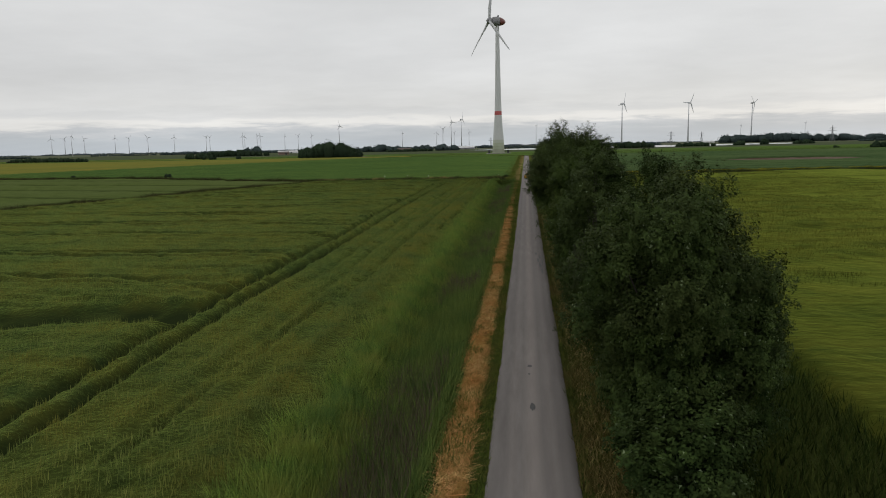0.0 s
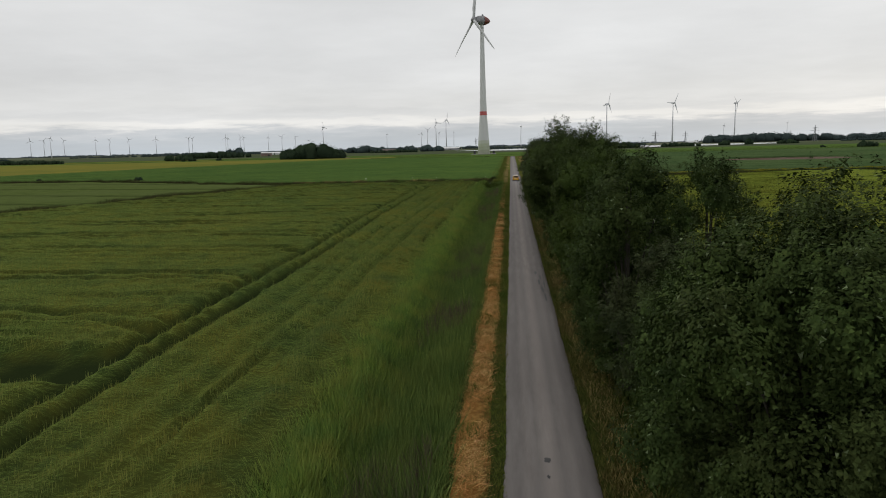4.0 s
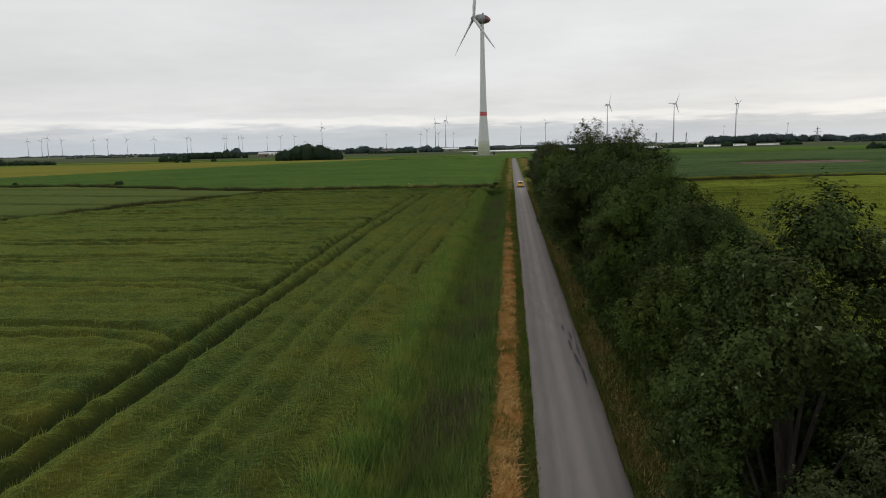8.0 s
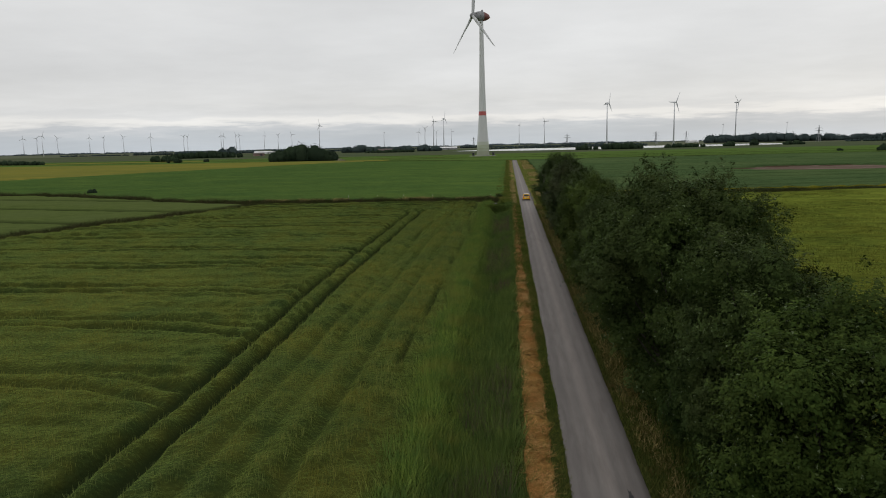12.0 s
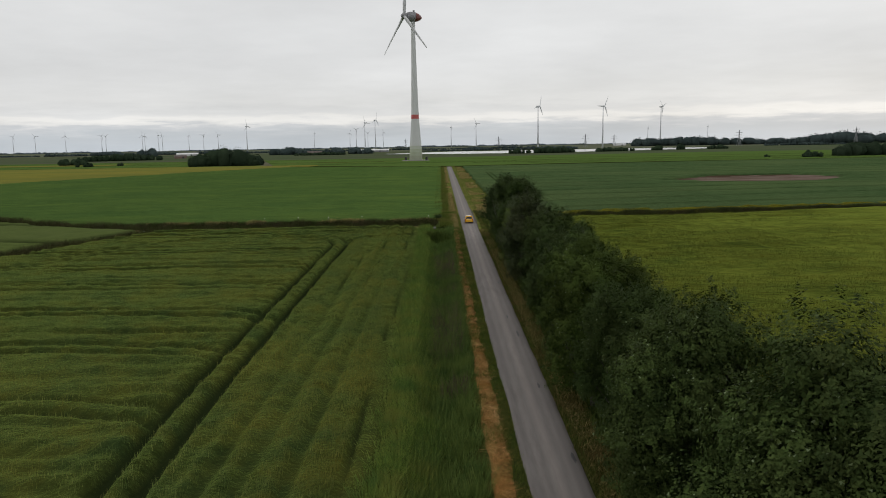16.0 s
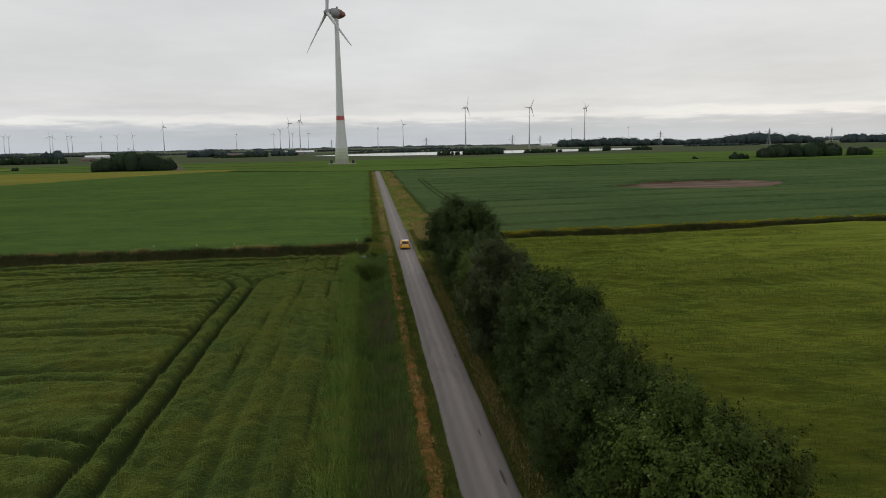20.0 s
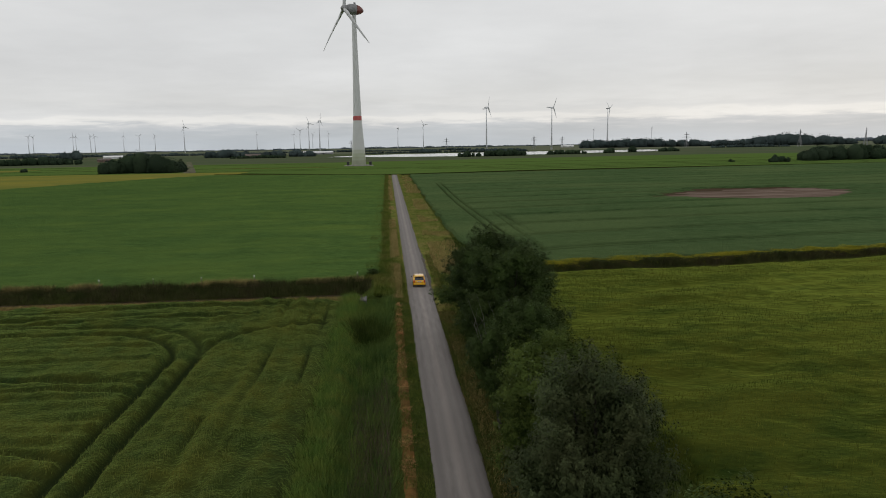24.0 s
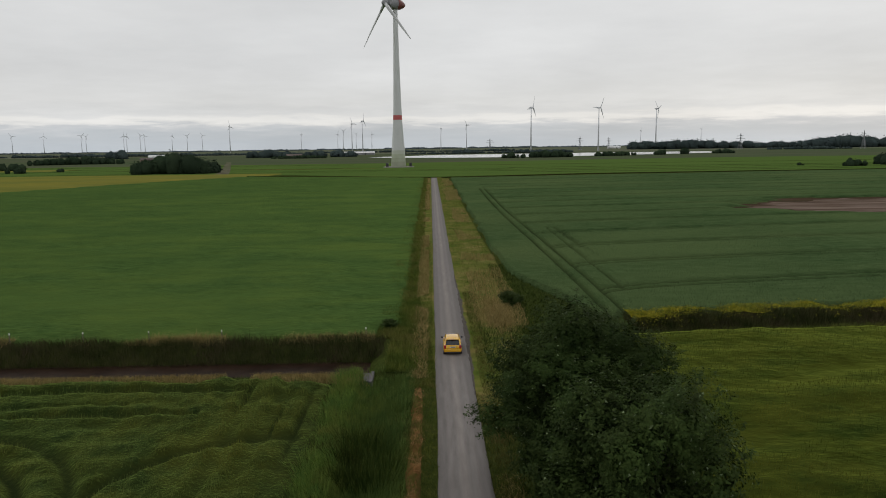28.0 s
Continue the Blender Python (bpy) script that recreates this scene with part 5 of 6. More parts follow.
def wood(name, cx, cy, lx, ly, h, n, leaf, label, bumps=9, turn=0.0, leaf_mat="far_leaf", arch=0.35):
    """A bank of round-headed trees: crown bodies with leaf sprays over their upper sides, lower towards the ends."""
    trees = max(3, int(bumps * 2), int(lx * 2 / (h * 0.22)))
    u, v = rng.uniform(-1, 1, trees), rng.uniform(-1, 1, trees)
    top = h * rng.uniform(0.62, 1.1, trees) * (1 - arch * np.abs(u) ** 2.2)
    if lx > 100:
        # long woods rise and sink, with thin stretches
        top *= 0.45 + 0.75 * hash_noise(u * lx, v * 0, h * 5.0, int(abs(cy)) % 40)
    rad = top * rng.uniform(0.4, 0.72, trees) * (1.35 if lx > 100 else 1.0)
    mid = np.stack([u * lx, v * ly, top * 0.36], -1)
    size = np.stack([rad, rad, top * 0.64], -1)
    c, s = math.cos(turn), math.sin(turn)
    mid = np.stack([cx + mid[:, 0] * c - mid[:, 1] * s, cy + mid[:, 0] * s + mid[:, 1] * c, mid[:, 2]], -1)
    low = fall(mid[:, 1])
    mid[:, 2] += low
    ob = new(name, crowns_mesh(name, mid, size, M[leaf_mat], int(abs(cx)) % 50))
    k = rng.integers(0, trees, n)
    d = rng.normal(size=(n, 3)) + np.array([0, 0, 0.3])
    d /= np.linalg.norm(d, axis=1)[:, None]
    P = mid[k] + d * (rng.uniform(0.8, 1.06, n) * (0.84 + 0.3 * hash_noise(d[:, 0] * 3 + k * 5.0, d[:, 1] * 3 + d[:, 2] * 3, 1.0, 6)))[:, None] * size[k]
    P[:, 2] = np.maximum(P[:, 2], low[k] + 0.2)
    V, F = leaf_tris(P, leaf * 0.75, 0.0, d)
    sprays = share("leaf_spray", np_mesh("leaf_spray", V, F, M[leaf_mat]), ob)
    tagged(sprays, kind="stuff")
    return tagged(ob, label, "woodland", kind="stuff")


wood("copse", -186, 650, 28, 14, 15.5, 9000, 1.4, "dark rounded copse of dense trees beside a track", 26, 0.1, "far_leaf", 0.6)
wood("hedge_trees", 292, 621, 7, 4, 6, 500, 1.02, "round dark hedge clump on a far meadow", 2)
wood("hedgerow", 378, 656, 62, 7, 12.5, 9000, 1.3, "dark hedgerow of full-crowned trees", 26, 0.20)
wood("meadow_bush", 268, 648, 2.2, 2.0, 3.2, 500, 0.54, "single small bush on the meadow", 1)
wood("field_tree", -330, 700, 6, 5, 7, 500, 1.19, "single round tree on the far left fields", 2)
wood("field_bush", -312, 735, 3, 2.5, 4, 500, 0.68, "small round bush in the far fields", 2)
wood("farm_trees", -450, 1040, 55, 14, 10.4, 1064, 2.21, "trees round a far farmstead", 5, 0.4)
wood("field_trees", -390, 790, 14, 6, 8, 500, 1.36, "low clump of trees on the left fields", 3)
wood("left_hedge", -560, 760, 70, 6, 5.6, 2508, 1.19, "low dark hedge along the left fields", 9, -0.35)
wood("bank_bush", -135, 250, 1.3, 1.2, 1.7, 500, 0.29, "small bush on the far ditch bank", 1)
wood("bank_bush", -182, 262, 1.1, 1.0, 1.4, 500, 0.24, "small bush on the far ditch bank", 1)
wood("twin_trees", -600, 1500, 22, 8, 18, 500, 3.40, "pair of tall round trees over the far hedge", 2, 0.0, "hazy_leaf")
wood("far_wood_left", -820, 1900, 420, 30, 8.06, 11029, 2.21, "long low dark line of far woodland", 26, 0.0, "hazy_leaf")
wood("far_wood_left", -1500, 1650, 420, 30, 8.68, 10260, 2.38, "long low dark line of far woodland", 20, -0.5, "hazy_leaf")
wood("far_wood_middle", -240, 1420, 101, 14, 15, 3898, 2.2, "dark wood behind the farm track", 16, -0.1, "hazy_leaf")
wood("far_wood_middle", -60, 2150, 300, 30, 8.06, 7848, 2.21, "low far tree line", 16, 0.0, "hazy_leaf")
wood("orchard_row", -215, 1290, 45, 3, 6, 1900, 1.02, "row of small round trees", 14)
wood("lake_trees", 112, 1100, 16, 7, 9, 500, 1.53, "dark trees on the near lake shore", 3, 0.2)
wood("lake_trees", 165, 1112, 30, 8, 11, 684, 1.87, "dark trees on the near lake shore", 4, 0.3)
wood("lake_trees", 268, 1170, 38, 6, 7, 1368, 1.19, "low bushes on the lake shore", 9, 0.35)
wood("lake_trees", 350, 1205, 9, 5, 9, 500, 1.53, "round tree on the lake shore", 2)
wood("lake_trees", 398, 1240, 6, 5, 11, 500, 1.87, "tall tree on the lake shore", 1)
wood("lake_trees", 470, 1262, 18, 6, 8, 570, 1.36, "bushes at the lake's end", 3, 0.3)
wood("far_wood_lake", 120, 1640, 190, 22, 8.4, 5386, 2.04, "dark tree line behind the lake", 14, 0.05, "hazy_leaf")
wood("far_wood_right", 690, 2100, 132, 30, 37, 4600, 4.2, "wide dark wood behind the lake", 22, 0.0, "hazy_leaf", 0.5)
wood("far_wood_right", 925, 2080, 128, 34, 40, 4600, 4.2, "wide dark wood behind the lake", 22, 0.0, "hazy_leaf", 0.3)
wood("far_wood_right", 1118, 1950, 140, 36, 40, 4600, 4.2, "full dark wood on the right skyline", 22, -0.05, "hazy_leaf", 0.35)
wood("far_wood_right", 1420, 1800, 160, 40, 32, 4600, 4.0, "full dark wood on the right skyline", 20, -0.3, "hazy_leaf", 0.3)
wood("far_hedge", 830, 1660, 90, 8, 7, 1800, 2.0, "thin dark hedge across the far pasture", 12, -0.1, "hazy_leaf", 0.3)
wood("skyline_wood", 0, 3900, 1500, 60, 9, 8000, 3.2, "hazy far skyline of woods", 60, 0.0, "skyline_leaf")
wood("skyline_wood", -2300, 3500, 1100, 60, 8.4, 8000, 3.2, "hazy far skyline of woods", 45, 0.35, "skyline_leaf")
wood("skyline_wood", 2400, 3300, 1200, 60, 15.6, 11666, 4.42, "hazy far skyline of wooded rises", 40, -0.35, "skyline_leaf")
slab("copse_track", [(-146, 606), (-136, 606), (-150, 660), (-262, 1060), (-268, 1060), (-158, 660)], 0.2, 0.30, M["farm_track"], "pale gravel track rising beside the copse", "track")


# ---- wind turbines ----
def blade_bm(length, root_r, chord):
    bm = bmesh.new()
    rows = []
    for t, c, th in ((0.0, root_r * 2, root_r * 2), (0.05, root_r * 2, root_r * 1.8), (0.16, chord, chord * 0.32), (0.4, chord * 0.72, chord * 0.18), (0.7, chord * 0.45, chord * 0.09), (0.93, chord * 0.24, chord * 0.04), (1.0, chord * 0.06, chord * 0.015)):
        z = t * length
        tw = radians(18 * (1 - t))
        pts = []
        for k in range(10):
            a = 2 * math.pi * k / 10
            u, w = math.cos(a) * c / 2 - c * 0.12 * (t > 0.1), math.sin(a) * th / 2
            pts.append(bm.verts.new((u * math.cos(tw) - w * math.sin(tw), u * math.sin(tw) + w * math.cos(tw) + t * t * length * 0.03, z)))
        rows.append(pts)
    for a, b in zip(rows, rows[1:]):
        for k in range(10):
            bm.faces.new((a[k], a[(k + 1) % 10], b[(k + 1) % 10], b[k]))
    bm.faces.new(rows[-1])
    bmesh.ops.recalc_face_normals(bm, faces=bm.faces[:])
    return bm


def big_turbine():
    o = root("wind_turbine", pose(-29.5, 750, 0.0), "huge pale wind turbine with a red band and egg-shaped nacelle", "wind turbine")
    part("foundation", tube_bm([((0, 0, -2.5), 14), ((0, 0, -1.7), 13.5), ((0, 0, -1.3), 12.5)], 40), M["gravel"], o, "round grey concrete foundation ring")
    part("tower_foot", tube_bm([((0, 0, -1.6), 6.5), ((0, 0, 3.0), 6.2)], 40), M["tower_foot_low"], o, "dark green painted tower foot")
    for z0, z1, r0, r1, paint in ((3.0, 6.2, 6.2, 6.0, "tower_ring_low"), (6.2, 9.3, 6.0, 5.85, "tower_foot"), (9.3, 12.5, 5.85, 5.7, "tower_ring_high")):
        part("tower_ring", tube_bm([((0, 0, z0), r0), ((0, 0, z1), r1)], 40), M[paint], o, "green painted tower ring, paler than the one below")
    part("tower", tube_bm([((0, 0, 12.5), 5.7), ((0, 0, 20), 5.1), ((0, 0, 30), 4.4), ((0, 0, 38.4), 3.85), ((0, 0, 50), 3.45), ((0, 0, 70), 2.95), ((0, 0, 100), 2.3), ((0, 0, 129.5), 1.85)], 40, False), M["concrete"], o, smooth=True)
    part("warning_band", tube_bm([((0, 0, 38.4), 3.90), ((0, 0, 42.4), 3.75)], 40, False), M["red_band"], o, "red warning band", True)
    ax = radians(114)
    d = Vector((-math.sin(radians(66)), -math.cos(radians(66)), 0.06)).normalized()
    c = Vector((0, 0, 134.0))
    body = [(c + d * s, r) for s, r in ((6.4, 3.2), (4.6, 4.2), (1.0, 4.8), (-1.6, 4.5))]
    nac = part("nacelle", tube_bm(body, 28), M["nacelle"], o, "grey egg-shaped nacelle", True)
    part("nacelle_tail", tube_bm([(c + d * s, r) for s, r in ((-1.6, 4.54), (-5.0, 3.7), (-7.6, 2.3), (-9.2, 0.5))], 28), M["nacelle_red"], nac, "dark red nacelle tail", True)
    part("cooler", box_bm(1.8, 2.2, 2.0, 0.3, tuple(c + d * -1.0 + Vector((0, 0, 5.2)))), M["nacelle"], nac)
    h = c + d * 9.0
    hub = part("hub", tube_bm([(c + d * 6.5, 3.1), (h, 3.0), (c + d * 10.8, 2.2), (c + d * 12.0, 0.6)], 24), M["nacelle"], o, "grey rounded rotor hub", True)
    side = Vector((0, 0, 1)).cross(d).normalized()
    up = d.cross(side)
    base = Matrix((side, d * -1, up)).transposed().to_4x4()
    for k in range(3):
        b = part("blade", blade_bm(64, 1.5, 5.2), M["blade"], o, smooth=True)
        b.matrix_basis = Matrix.Translation(h) @ base @ pose(0, 0, 0, 0, 3.5 + 120 * k, 0) @ pose(0, 0, 2.0)
    for x, y in ((-9.5, -4.5), (10.5, -3.0)):
        part("switch_box", box_bm(2.2, 2.6, 3.2, 0.1, (x, y, 0.2)), M["trim"], o, "dark transformer cabinet")


big_turbine()


def small_turbine(hub_h, length, material):
    o = root("wind_turbine", pose(0, 0, 0), "distant pale three-bladed wind turbine", "wind turbine", "turbines on the skyline")
    part("tower", tube_bm([((0, 0, hub_h * -0.3), hub_h * 0.025), ((0, 0, hub_h * 0.5), hub_h * 0.015), ((0, 0, hub_h * 0.985), hub_h * 0.009)], 14), material, o, smooth=True)
    part("nacelle", tube_bm([((0, y, hub_h), r * hub_h * 0.010) for y, r in ((-hub_h * 0.045, 1.2), (-hub_h * 0.01, 2.2), (hub_h * 0.03, 1.9), (hub_h * 0.06, 0.6))], 12), M["far_nacelle"], o)
    part("hub", tube_bm([((0, -hub_h * 0.045, hub_h), hub_h * 0.02), ((0, -hub_h * 0.062, hub_h), hub_h * 0.010)], 10), M["far_nacelle"], o)
    for k in range(3):
        b = part("blade", blade_bm(length, hub_h * 0.010, hub_h * 0.042), material, o)
        b.matrix_basis = Matrix.Translation((0, -hub_h * 0.05, hub_h)) @ pose(0, 0, 0, 0, 120 * k, 0)
    return o


def turned(o, phase):
    """Turn a turbine's rotor by phase degrees about its own axis."""
    for c in o.children:
        if c.name.startswith("blade"):
            p = c.matrix_basis.translation.copy()
            c.matrix_basis = Matrix.Translation(p) @ pose(0, 0, 0, 0, phase, 0) @ c.matrix_basis.to_3x3().to_4x4()


MID = small_turbine(100, 31, M["far_white"])
MID.matrix_basis = pose(248, 1878, 0, 0, 0, 55)
turned(MID, 20)
FAR = small_turbine(72, 23, M["far_white"])
FAR.matrix_basis = pose(-1628, 3897, 0, 0, 0, 40)
for k, (x, y, s) in enumerate(((412, 1863, 0.97), (779, 2560, 1.23), (-788, 2912, 0.88), (-1718, 2486, 0.64), (-367, 3098, 0.70), (-303, 2853, 0.92), (-253, 2758, 0.99), (48, 3420, 0.80), (157, 3216, 0.90))):
    c = copy_thing(MID, pose(x, y, 0, 0, 0, 40 + 13 * (k % 4)))
    c.scale = (s, s, s)
    turned(c, 37 * k + 11)
for k, (x, y) in enumerate(((-2476, 3418), (-2427, 3454), (-2350, 3506), (-2225, 3588), (-2167, 3623), (-2083, 3672), (-1963, 3738), (-1811, 3815), (-1553, 3927), (-1470, 4162), (-1394, 4189), (-1316, 4215), (-1690, 4075), (-1873, 3992), (-772, 4351), (-559, 4384), (-450, 4397), (-356, 4405), (1231, 4239), (1480, 3960), (-1604, 4111))):
    c = copy_thing(FAR, pose(x, y, 0, 0, 0, 30 + 11 * (k % 5)))
    turned(c, 41 * k)


# ---- lattice pylons ----
def pylon():
    o = root("power_pylon", pose(0, 0, 0), "grey steel lattice power pylon on the skyline", "pylon", "pylons")
    legs = ((-4, -4), (4, -4), (4, 4), (-4, 4))
    for x, y in legs:
        part("leg", tube_bm([((x, y, -0.3), 0.42), ((x * 0.25, y * 0.25, 22), 0.34), ((x * 0.06, y * 0.06, 38), 0.22)], 5), M["steel"], o)
    bm = bmesh.new()
    for z in range(2, 34, 4):
        s, s2 = 4 * (1 - 0.75 * min(z / 22, 1)), 4 * (1 - 0.75 * min((z + 4) / 22, 1))
        for (x, y), (x2, y2) in zip(legs, legs[1:] + legs[:1]):
            tube_bm([((x / 4 * s, y / 4 * s, z), 0.2), ((x2 / 4 * s2, y2 / 4 * s2, z + 4), 0.2)], 3, False, bm)
    part("bracing", bm, M["steel"], o)
    for z, w in ((25, 13), (31, 10)):
        part("cross_arm", tube_bm([((-w, 0, z), 0.3), ((0, 0, z + 1.2), 0.6), ((w, 0, z), 0.3)], 5), M["steel"], o)
    return o


PYL = pylon()
PYL.matrix_basis = pose(722, 1767, float(fall(1767)), 0, 0, 20)
for k, (x, y) in enumerate(((183, 2312), (412, 2076), (562, 2349), (888, 1567), (1125, 2008), (990, 1500), (-135, 2717))):
    copy_thing(PYL, pose(x, y, float(fall(y)), 0, 0, 20 + 5 * k))


# ---- far farm buildings ----
def farmhouse(x, y, w, d, h, turn, wall, roof, label):
    o = root("farm_building", pose(x, y, 0.1 + float(fall(y)), 0, 0, turn), label, "farm building", "far farm buildings")
    part("wall", box_bm(w, d, h, 0.05, (0, 0, h / 2)), wall, o)
    bm = bmesh.new()
    r = h * 0.75
    v = [bm.verts.new(p) for p in ((-w / 2 - 0.4, -d / 2 - 0.5, h), (w / 2 + 0.4, -d / 2 - 0.5, h), (w / 2 + 0.4, d / 2 + 0.5, h), (-w / 2 - 0.4, d / 2 + 0.5, h), (-w / 2 - 0.4, 0, h + r), (w / 2 + 0.4, 0, h + r))]
    for f in ((0, 1, 5, 4), (2, 3, 4, 5), (1, 2, 5), (3, 0, 4), (3, 2, 1, 0)):
        bm.faces.new([v[i] for i in f])
    part("roof", bm, roof, o)
    part("door", box_bm(3.0, 0.15, 3.0, 0.03, (w * 0.2, -d / 2 - 0.06, 1.5)), M["trim"], o)
    return o


farmhouse(-235, 1345, 26, 12, 4, 8, M["wall"], M["roof"], "low brick farmhouse with a dark roof")
farmhouse(-545, 1560, 44, 14, 3.5, 10, M["shed"], M["shed"], "long white-roofed farm shed")
farmhouse(-160, 1700, 70, 16, 4, 3, M["nacelle"], M["shed"], "long grey field barn")
farmhouse(645, 2600, 44, 16, 4, -8, M["shed"], M["shed"], "white farm hall near the skyline")
farmhouse(-420, 1180, 18, 10, 3.2, 25, M["wall"], M["roof"], "small brick farm building among trees")


# ---- marker posts along the far ditch bank ----
def marker_post(x, y):
    o = root("marker_post", pose(x, y, 0.2), "short white-topped marker post on the ditch bank", "marker post", "ditch marker posts")
    part("post", box_bm(0.07, 0.07, 1.1, 0.01, (0, 0, 0.45)), M["timber"], o)
    part("cap", box_bm(0.09, 0.09, 0.18, 0.02, (0, 0, 1.06)), M["white_post"], o, "white post cap")


for x in (-8.3, -22.4, -29.5, -35.9, -43.0):
    marker_post(x, 208.5)


# ---- an unidentified white shape in the ditch corner, built as a sheet ----
def white_ditch_shape(x, y, turn):
    o = root("tarpaulin", pose(x, y, -0.97, 0, 0, turn), "unidentified white shape low in the ditch corner, modelled as a crumpled sheet", "tarpaulin")
    us, vs = np.linspace(-1.6, 1.6, 22), np.linspace(-0.7, 0.7, 12)
    U, V = np.meshgrid(us, vs, indexing="ij")
    rim = np.clip(1.15 - (U / 1.6) ** 4, 0, 1) * np.clip(1.15 - (V / 0.7) ** 4, 0, 1)
    Z = rim * (0.22 + 0.45 * hash_noise(U + 5, V + 3, 0.55, 141) + 0.12 * hash_noise(U, V, 0.2, 142))
    X = U + 0.15 * (hash_noise(U, V, 0.4, 143) - 0.5)
    me = np_mesh("sheet", np.stack([X, V, Z], -1).reshape(-1, 3), grid_faces(22, 12), M["white_post"], True)
    share("sheet", me, o)
    share("hem", np_mesh("hem", np.stack([X, V * 1.05, Z * 0.2 - 0.03], -1).reshape(-1, 3), grid_faces(22, 12), M["white_post"], True), o)


white_ditch_shape(-67.0, 203.2, 6)


# ---- road repairs ----
def tar_patch(x, y, sx, sy, seed):
    bm = bmesh.new()
    r = random.Random(seed)
    ring = []
    for k in range(18):
        a = 2 * math.pi * k / 18
        q = 1 + r.uniform(-0.25, 0.25)
        ring.append(bm.verts.new((x + math.cos(a) * sx * q, y + math.sin(a) * sy * q, 0.0)))
    for v in ring:
        v.co.z = 0.108 - 0.03 * (v.co.x / 1.5) ** 2
    bm.faces.new(ring)
    tagged(part("tar_patch", bm, M["patch"], None), "dark tar repair on the asphalt", "road patch", "road repairs", kind="structure")


for k, (x, y, sx, sy) in enumerate(((0.02, 27.8, 0.10, 0.42), (-0.08, 33.1, 0.12, 0.20), (-0.1, 31.9, 0.05, 0.12), (1.12, 58.6, 0.07, 1.3), (1.0, 61.2, 0.10, 1.2), (1.22, 62.8, 0.05, 1.5), (0.86, 64.0, 0.08, 1.1), (1.02, 65.8, 0.06, 0.9), (0.72, 67.6, 0.09, 0.8), (1.28, 66.4, 0.04, 1.2), (0.9, 108, 0.08, 0.5), (1.2, 97, 0.1, 0.6), (0.9, 121, 0.08, 1.0), (0.55, 127, 0.06, 0.6), (1.05, 143, 0.1, 0.5))):
    tar_patch(x, y, sx, sy, k)



def gravel_shoulder():
    """Washed-out grit along the asphalt's edge, sloping off into the grass."""
    ys, us = steps((193, 240, 0.4)), np.linspace(0, 1, 6)
    U, Y = np.meshgrid(us, ys, indexing="ij")
    wide = 0.55 * np.sin(np.clip((Y - 193) / 47, 0, 1) * math.pi) ** 0.6 * (0.6 + 0.7 * hash_noise(Y, Y * 0, 2.5, 131))
    X = 1.42 + U * (wide + 0.06)
    Z = 0.052 + 0.03 * hash_noise(X, Y, 0.4, 132) - 0.05 * U ** 3
    V = np.stack([X, Y, Z], -1).reshape(-1, 3)
    tagged(new("gravel_shoulder", np_mesh("gravel_shoulder", V, grid_faces(len(us), len(ys)), M["grit"], True)), "grey-brown grit washed out beside the asphalt", "gravel", kind="structure")


gravel_shoulder()


def culvert():
    o = root("culvert", pose(-6.9, 198.0, -0.55, 0, 0, 90), "pale concrete culvert mouth at the end of the ditch", "culvert")
    part("headwall", box_bm(2.6, 0.3, 1.1, 0.04, (0, 0, 0)), M["culvert"], o)
    part("apron", box_bm(2.0, 0.9, 0.14, 0.03, (0, 0.6, 0.42)), M["culvert"], o)


culvert()


# ---- the yellow car ----
def loft(sections, close=True):
    bm = bmesh.new()
    rows = [[bm.verts.new(p) for p in s] for s in sections]
    n = len(rows[0])
    for a, b in zip(rows, rows[1:]):
        for k in range(n):
            bm.faces.new((a[k], a[(k + 1) % n], b[(k + 1) % n], b[k]))
    if close:
        bm.faces.new(rows[0][::-1])
        bm.faces.new(rows[-1])
    bmesh.ops.recalc_face_normals(bm, faces=bm.faces[:])
    return bm


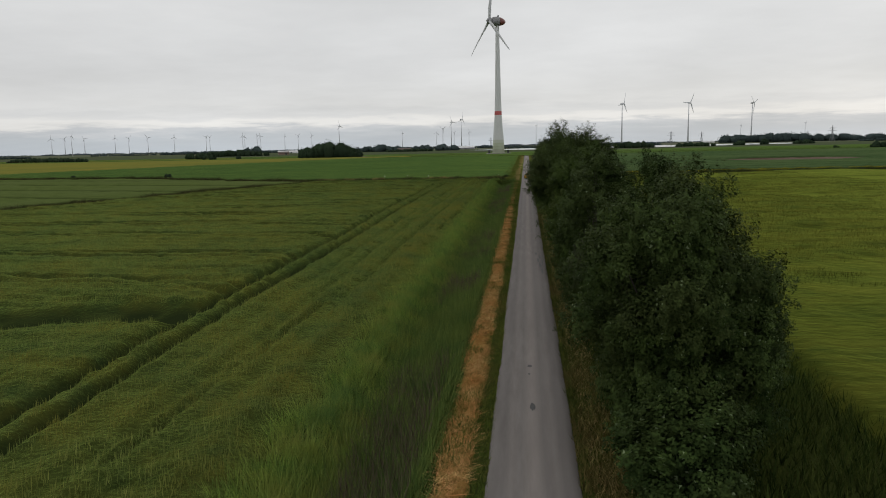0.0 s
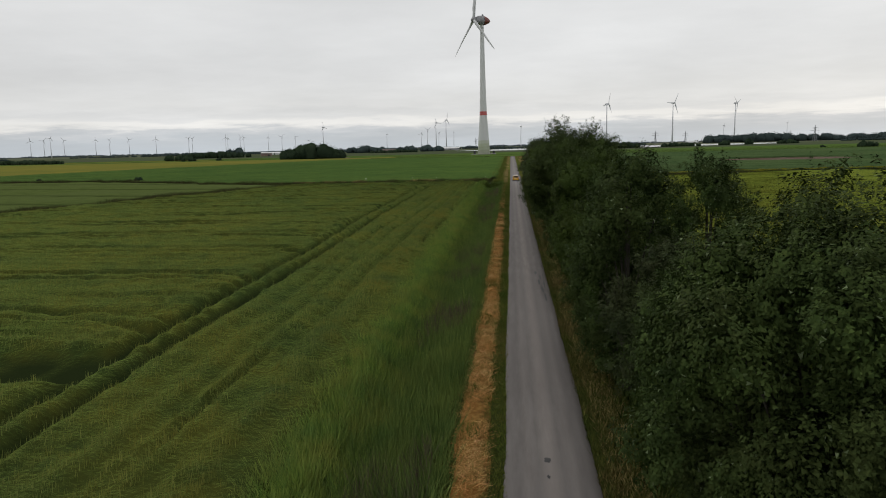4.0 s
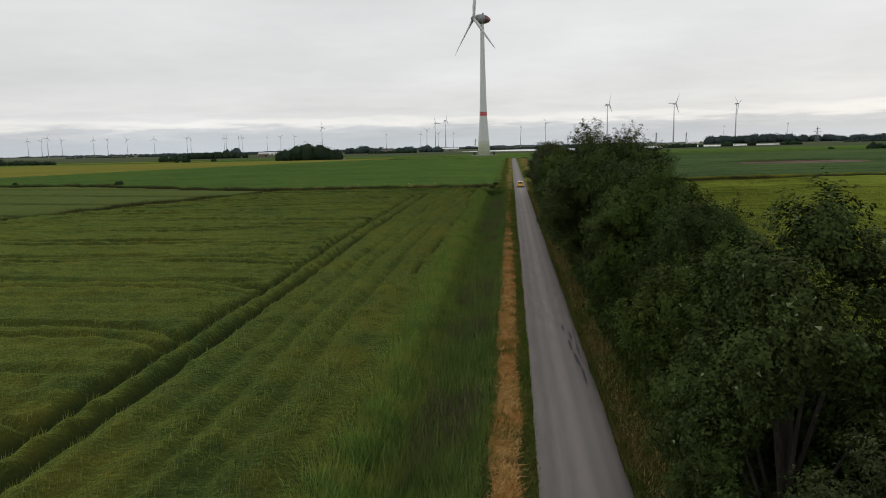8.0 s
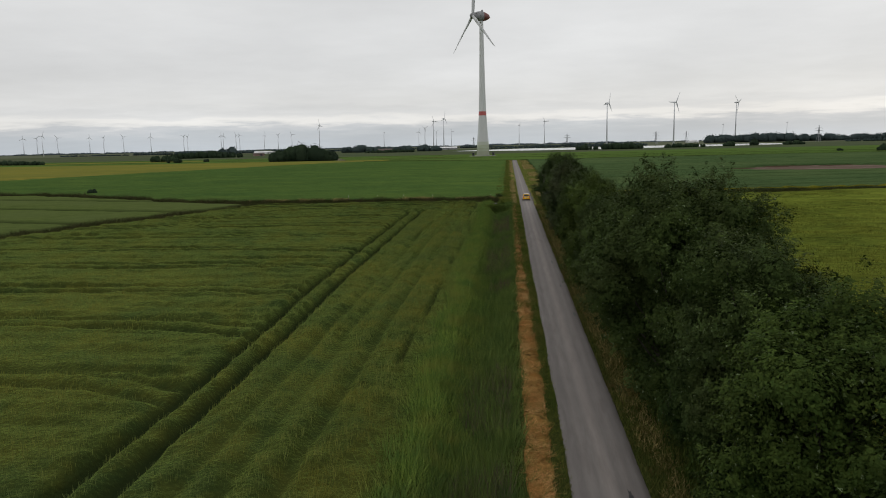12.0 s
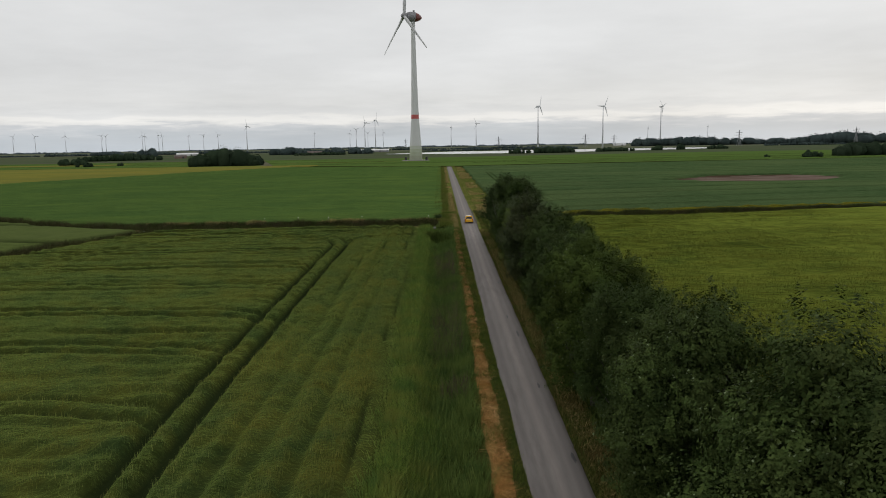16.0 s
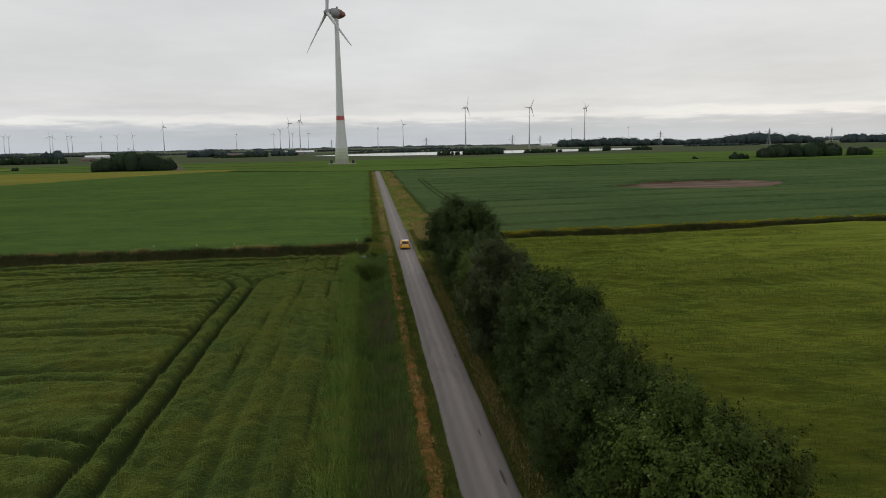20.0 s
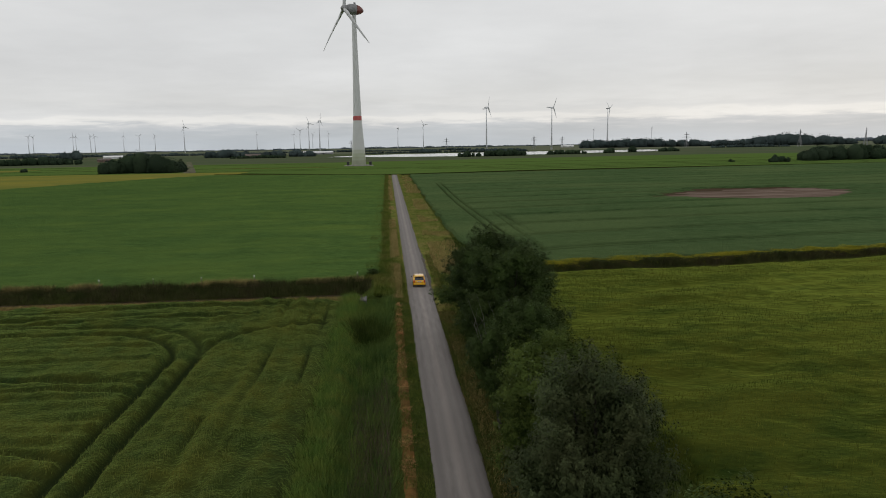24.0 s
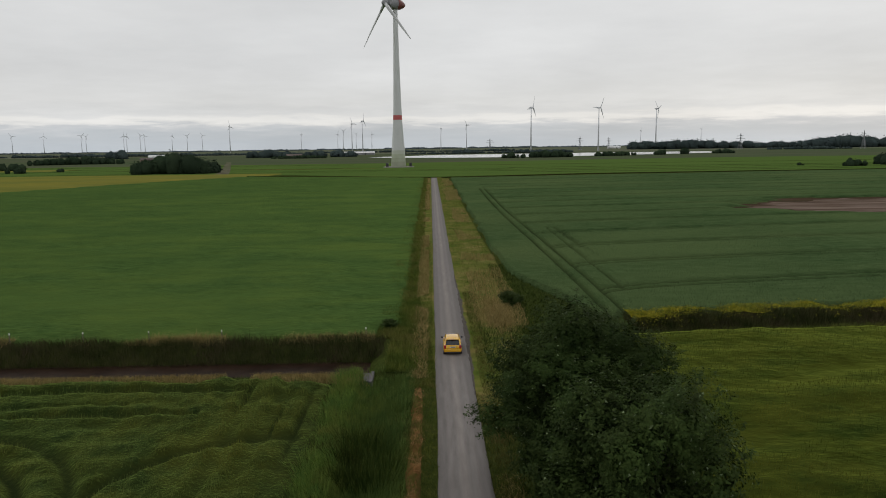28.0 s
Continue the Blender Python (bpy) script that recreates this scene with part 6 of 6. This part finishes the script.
def build_car(m):
    o = root("car", m, "small bright yellow five-door hatchback standing on the road", "car")

    def low(y, zl, a, b, zb, c):
        return [(-a, y, zl), (-b, y, zl + 0.18), (-b, y, 0.62), (-c - 0.02, y, zb - 0.05), (-c + 0.05, y, zb), (c - 0.05, y, zb), (c + 0.02, y, zb - 0.05), (b, y, 0.62), (b, y, zl + 0.18), (a, y, zl)]
    part("body", loft([low(0.0, 0.34, 0.60, 0.70, 0.90, 0.62), low(0.06, 0.28, 0.72, 0.79, 0.94, 0.70), low(0.25, 0.22, 0.78, 0.835, 0.97, 0.76), low(0.9, 0.20, 0.80, 0.84, 0.97, 0.79), low(2.0, 0.20, 0.80, 0.84, 0.95, 0.79), low(2.8, 0.20, 0.80, 0.835, 0.93, 0.76), low(3.35, 0.22, 0.77, 0.82, 0.86, 0.72), low(3.7, 0.26, 0.68, 0.76, 0.74, 0.62), low(3.83, 0.36, 0.52, 0.62, 0.66, 0.45)]), M["car_paint"], o, "glossy yellow bodywork", True)

    def high(y, a, z, b):
        return [(-a, y, 0.9), (-b, y, z - 0.04), (-b + 0.08, y, z), (b - 0.08, y, z), (b, y, z - 0.04), (a, y, 0.9)]
    part("cabin_glass", loft([high(0.07, 0.68, 0.98, 0.66), high(0.42, 0.73, 1.40, 0.56), high(0.6, 0.74, 1.455, 0.565), high(1.4, 0.75, 1.495, 0.58), high(2.0, 0.74, 1.45, 0.57), high(2.85, 0.70, 0.97, 0.66)]), M["glass"], o, "dark tinted windows")
    part("roof", loft([[(-b, y, z - 0.07), (-b - 0.01, y, z - 0.03), (-b + 0.08, y, z + 0.02), (b - 0.08, y, z + 0.02), (b + 0.01, y, z - 0.03), (b, y, z - 0.07)] for y, z, b in ((0.33, 1.41, 0.55), (0.45, 1.45, 0.57), (0.9, 1.49, 0.585), (1.5, 1.51, 0.59), (2.0, 1.465, 0.58), (2.1, 1.43, 0.57))]), M["car_paint"], o, "yellow roof panel", True)
    for s in (-1, 1):
        for nm, a, b, r in (("rear_pillar", (0.685 * s, 0.08, 0.96), (0.575 * s, 0.45, 1.43), 0.055), ("front_pillar", (0.68 * s, 2.84, 0.95), (0.575 * s, 2.05, 1.44), 0.035), ("middle_pillar", (0.755 * s, 1.55, 0.92), (0.595 * s, 1.55, 1.46), 0.03), ("rear_side_pillar", (0.745 * s, 0.62, 0.92), (0.585 * s, 0.72, 1.45), 0.05)):
            part(nm, tube_bm([(a, r), (b, r * 0.9)], 8), M["car_paint"], o)
        lamp = part("tail_lamp", box_bm(0.20, 0.27, 0.34, 0.05, (0.69 * s, 0.10, 0.80)), M["tail_red"], o, "red tail lamp")
        part("reflector", box_bm(0.14, 0.03, 0.05, 0.01, (0.58 * s, 0.0, 0.40)), M["tail_red"], o)
        part("head_lamp", box_bm(0.24, 0.3, 0.14, 0.05, (0.60 * s, 3.55, 0.70)), M["lamp_clear"], o, "clear head lamp")
        mirror = part("wing_mirror", box_bm(0.19, 0.11, 0.14, 0.04, (0.93 * s, 2.55, 1.0)), M["trim"], o, "black wing mirror")
        part("mirror_glass", box_bm(0.15, 0.012, 0.10, 0.0, (0.93 * s, 2.49, 1.0)), M["glass"], mirror)
        for y in (1.15, 2.05):
            part("door_handle", box_bm(0.03, 0.17, 0.03, 0.01, (0.835 * s, y, 0.80)), M["car_paint"], o)
        for y in (0.62, 3.07):
            wh = root("wheel", pose(0.74 * s, y, 0.29, 0, 90, 0), "", "")
            wh.parent = o
            part("tyre", tube_bm([((0, 0, -0.095), 0.25), ((0, 0, -0.07), 0.29), ((0, 0, 0.07), 0.29), ((0, 0, 0.095), 0.25)], 24), M["rubber"], wh)
            part("rim", tube_bm([((0, 0, 0.085 * s), 0.2), ((0, 0, 0.10 * s), 0.17), ((0, 0, 0.088 * s), 0.05)], 20), M["rim"], wh)
            part("wheel_arch", tube_bm([((0.79 * s, y, 0.29), 0.33), ((0.842 * s, y, 0.29), 0.325)], 24), M["trim"], o)
    part("rear_bumper", box_bm(1.52, 0.16, 0.26, 0.06, (0, 0.02, 0.46)), M["car_paint"], o, "yellow rear bumper")
    part("bumper_lip", box_bm(1.3, 0.12, 0.10, 0.03, (0, 0.03, 0.29)), M["trim"], o, "black lower bumper edge")
    part("tailgate_seam", box_bm(1.24, 0.02, 0.012, 0, (0, -0.005, 0.60)), M["trim"], o)
    part("tailgate_handle", box_bm(0.5, 0.05, 0.05, 0.015, (0, -0.01, 0.86)), M["car_paint"], o)
    plate = part("number_plate", box_bm(0.52, 0.02, 0.11, 0.005, (0, -0.015, 0.76)), M["plate"], o, "white number plate")
    part("plate_print", box_bm(0.40, 0.006, 0.06, 0, (0.02, -0.028, 0.76)), M["ink"], plate)
    part("rear_wiper", box_bm(0.42, 0.02, 0.02, 0.005, (0.12, 0.16, 1.06)), M["trim"], o).rotation_euler = (0, 0.02, 0)
    part("roof_spoiler", box_bm(1.0, 0.2, 0.04, 0.015, (0, 0.33, 1.43)), M["car_paint"], o)
    part("high_brake_lamp", box_bm(0.3, 0.02, 0.025, 0, (0, 0.225, 1.42)), M["tail_red"], o)
    part("aerial", tube_bm([((0, 1.95, 1.47), 0.008), ((0, 1.75, 1.75), 0.004)], 5), M["trim"], o)
    return o


build_car(pose(0.05, 203.0, 0.085))
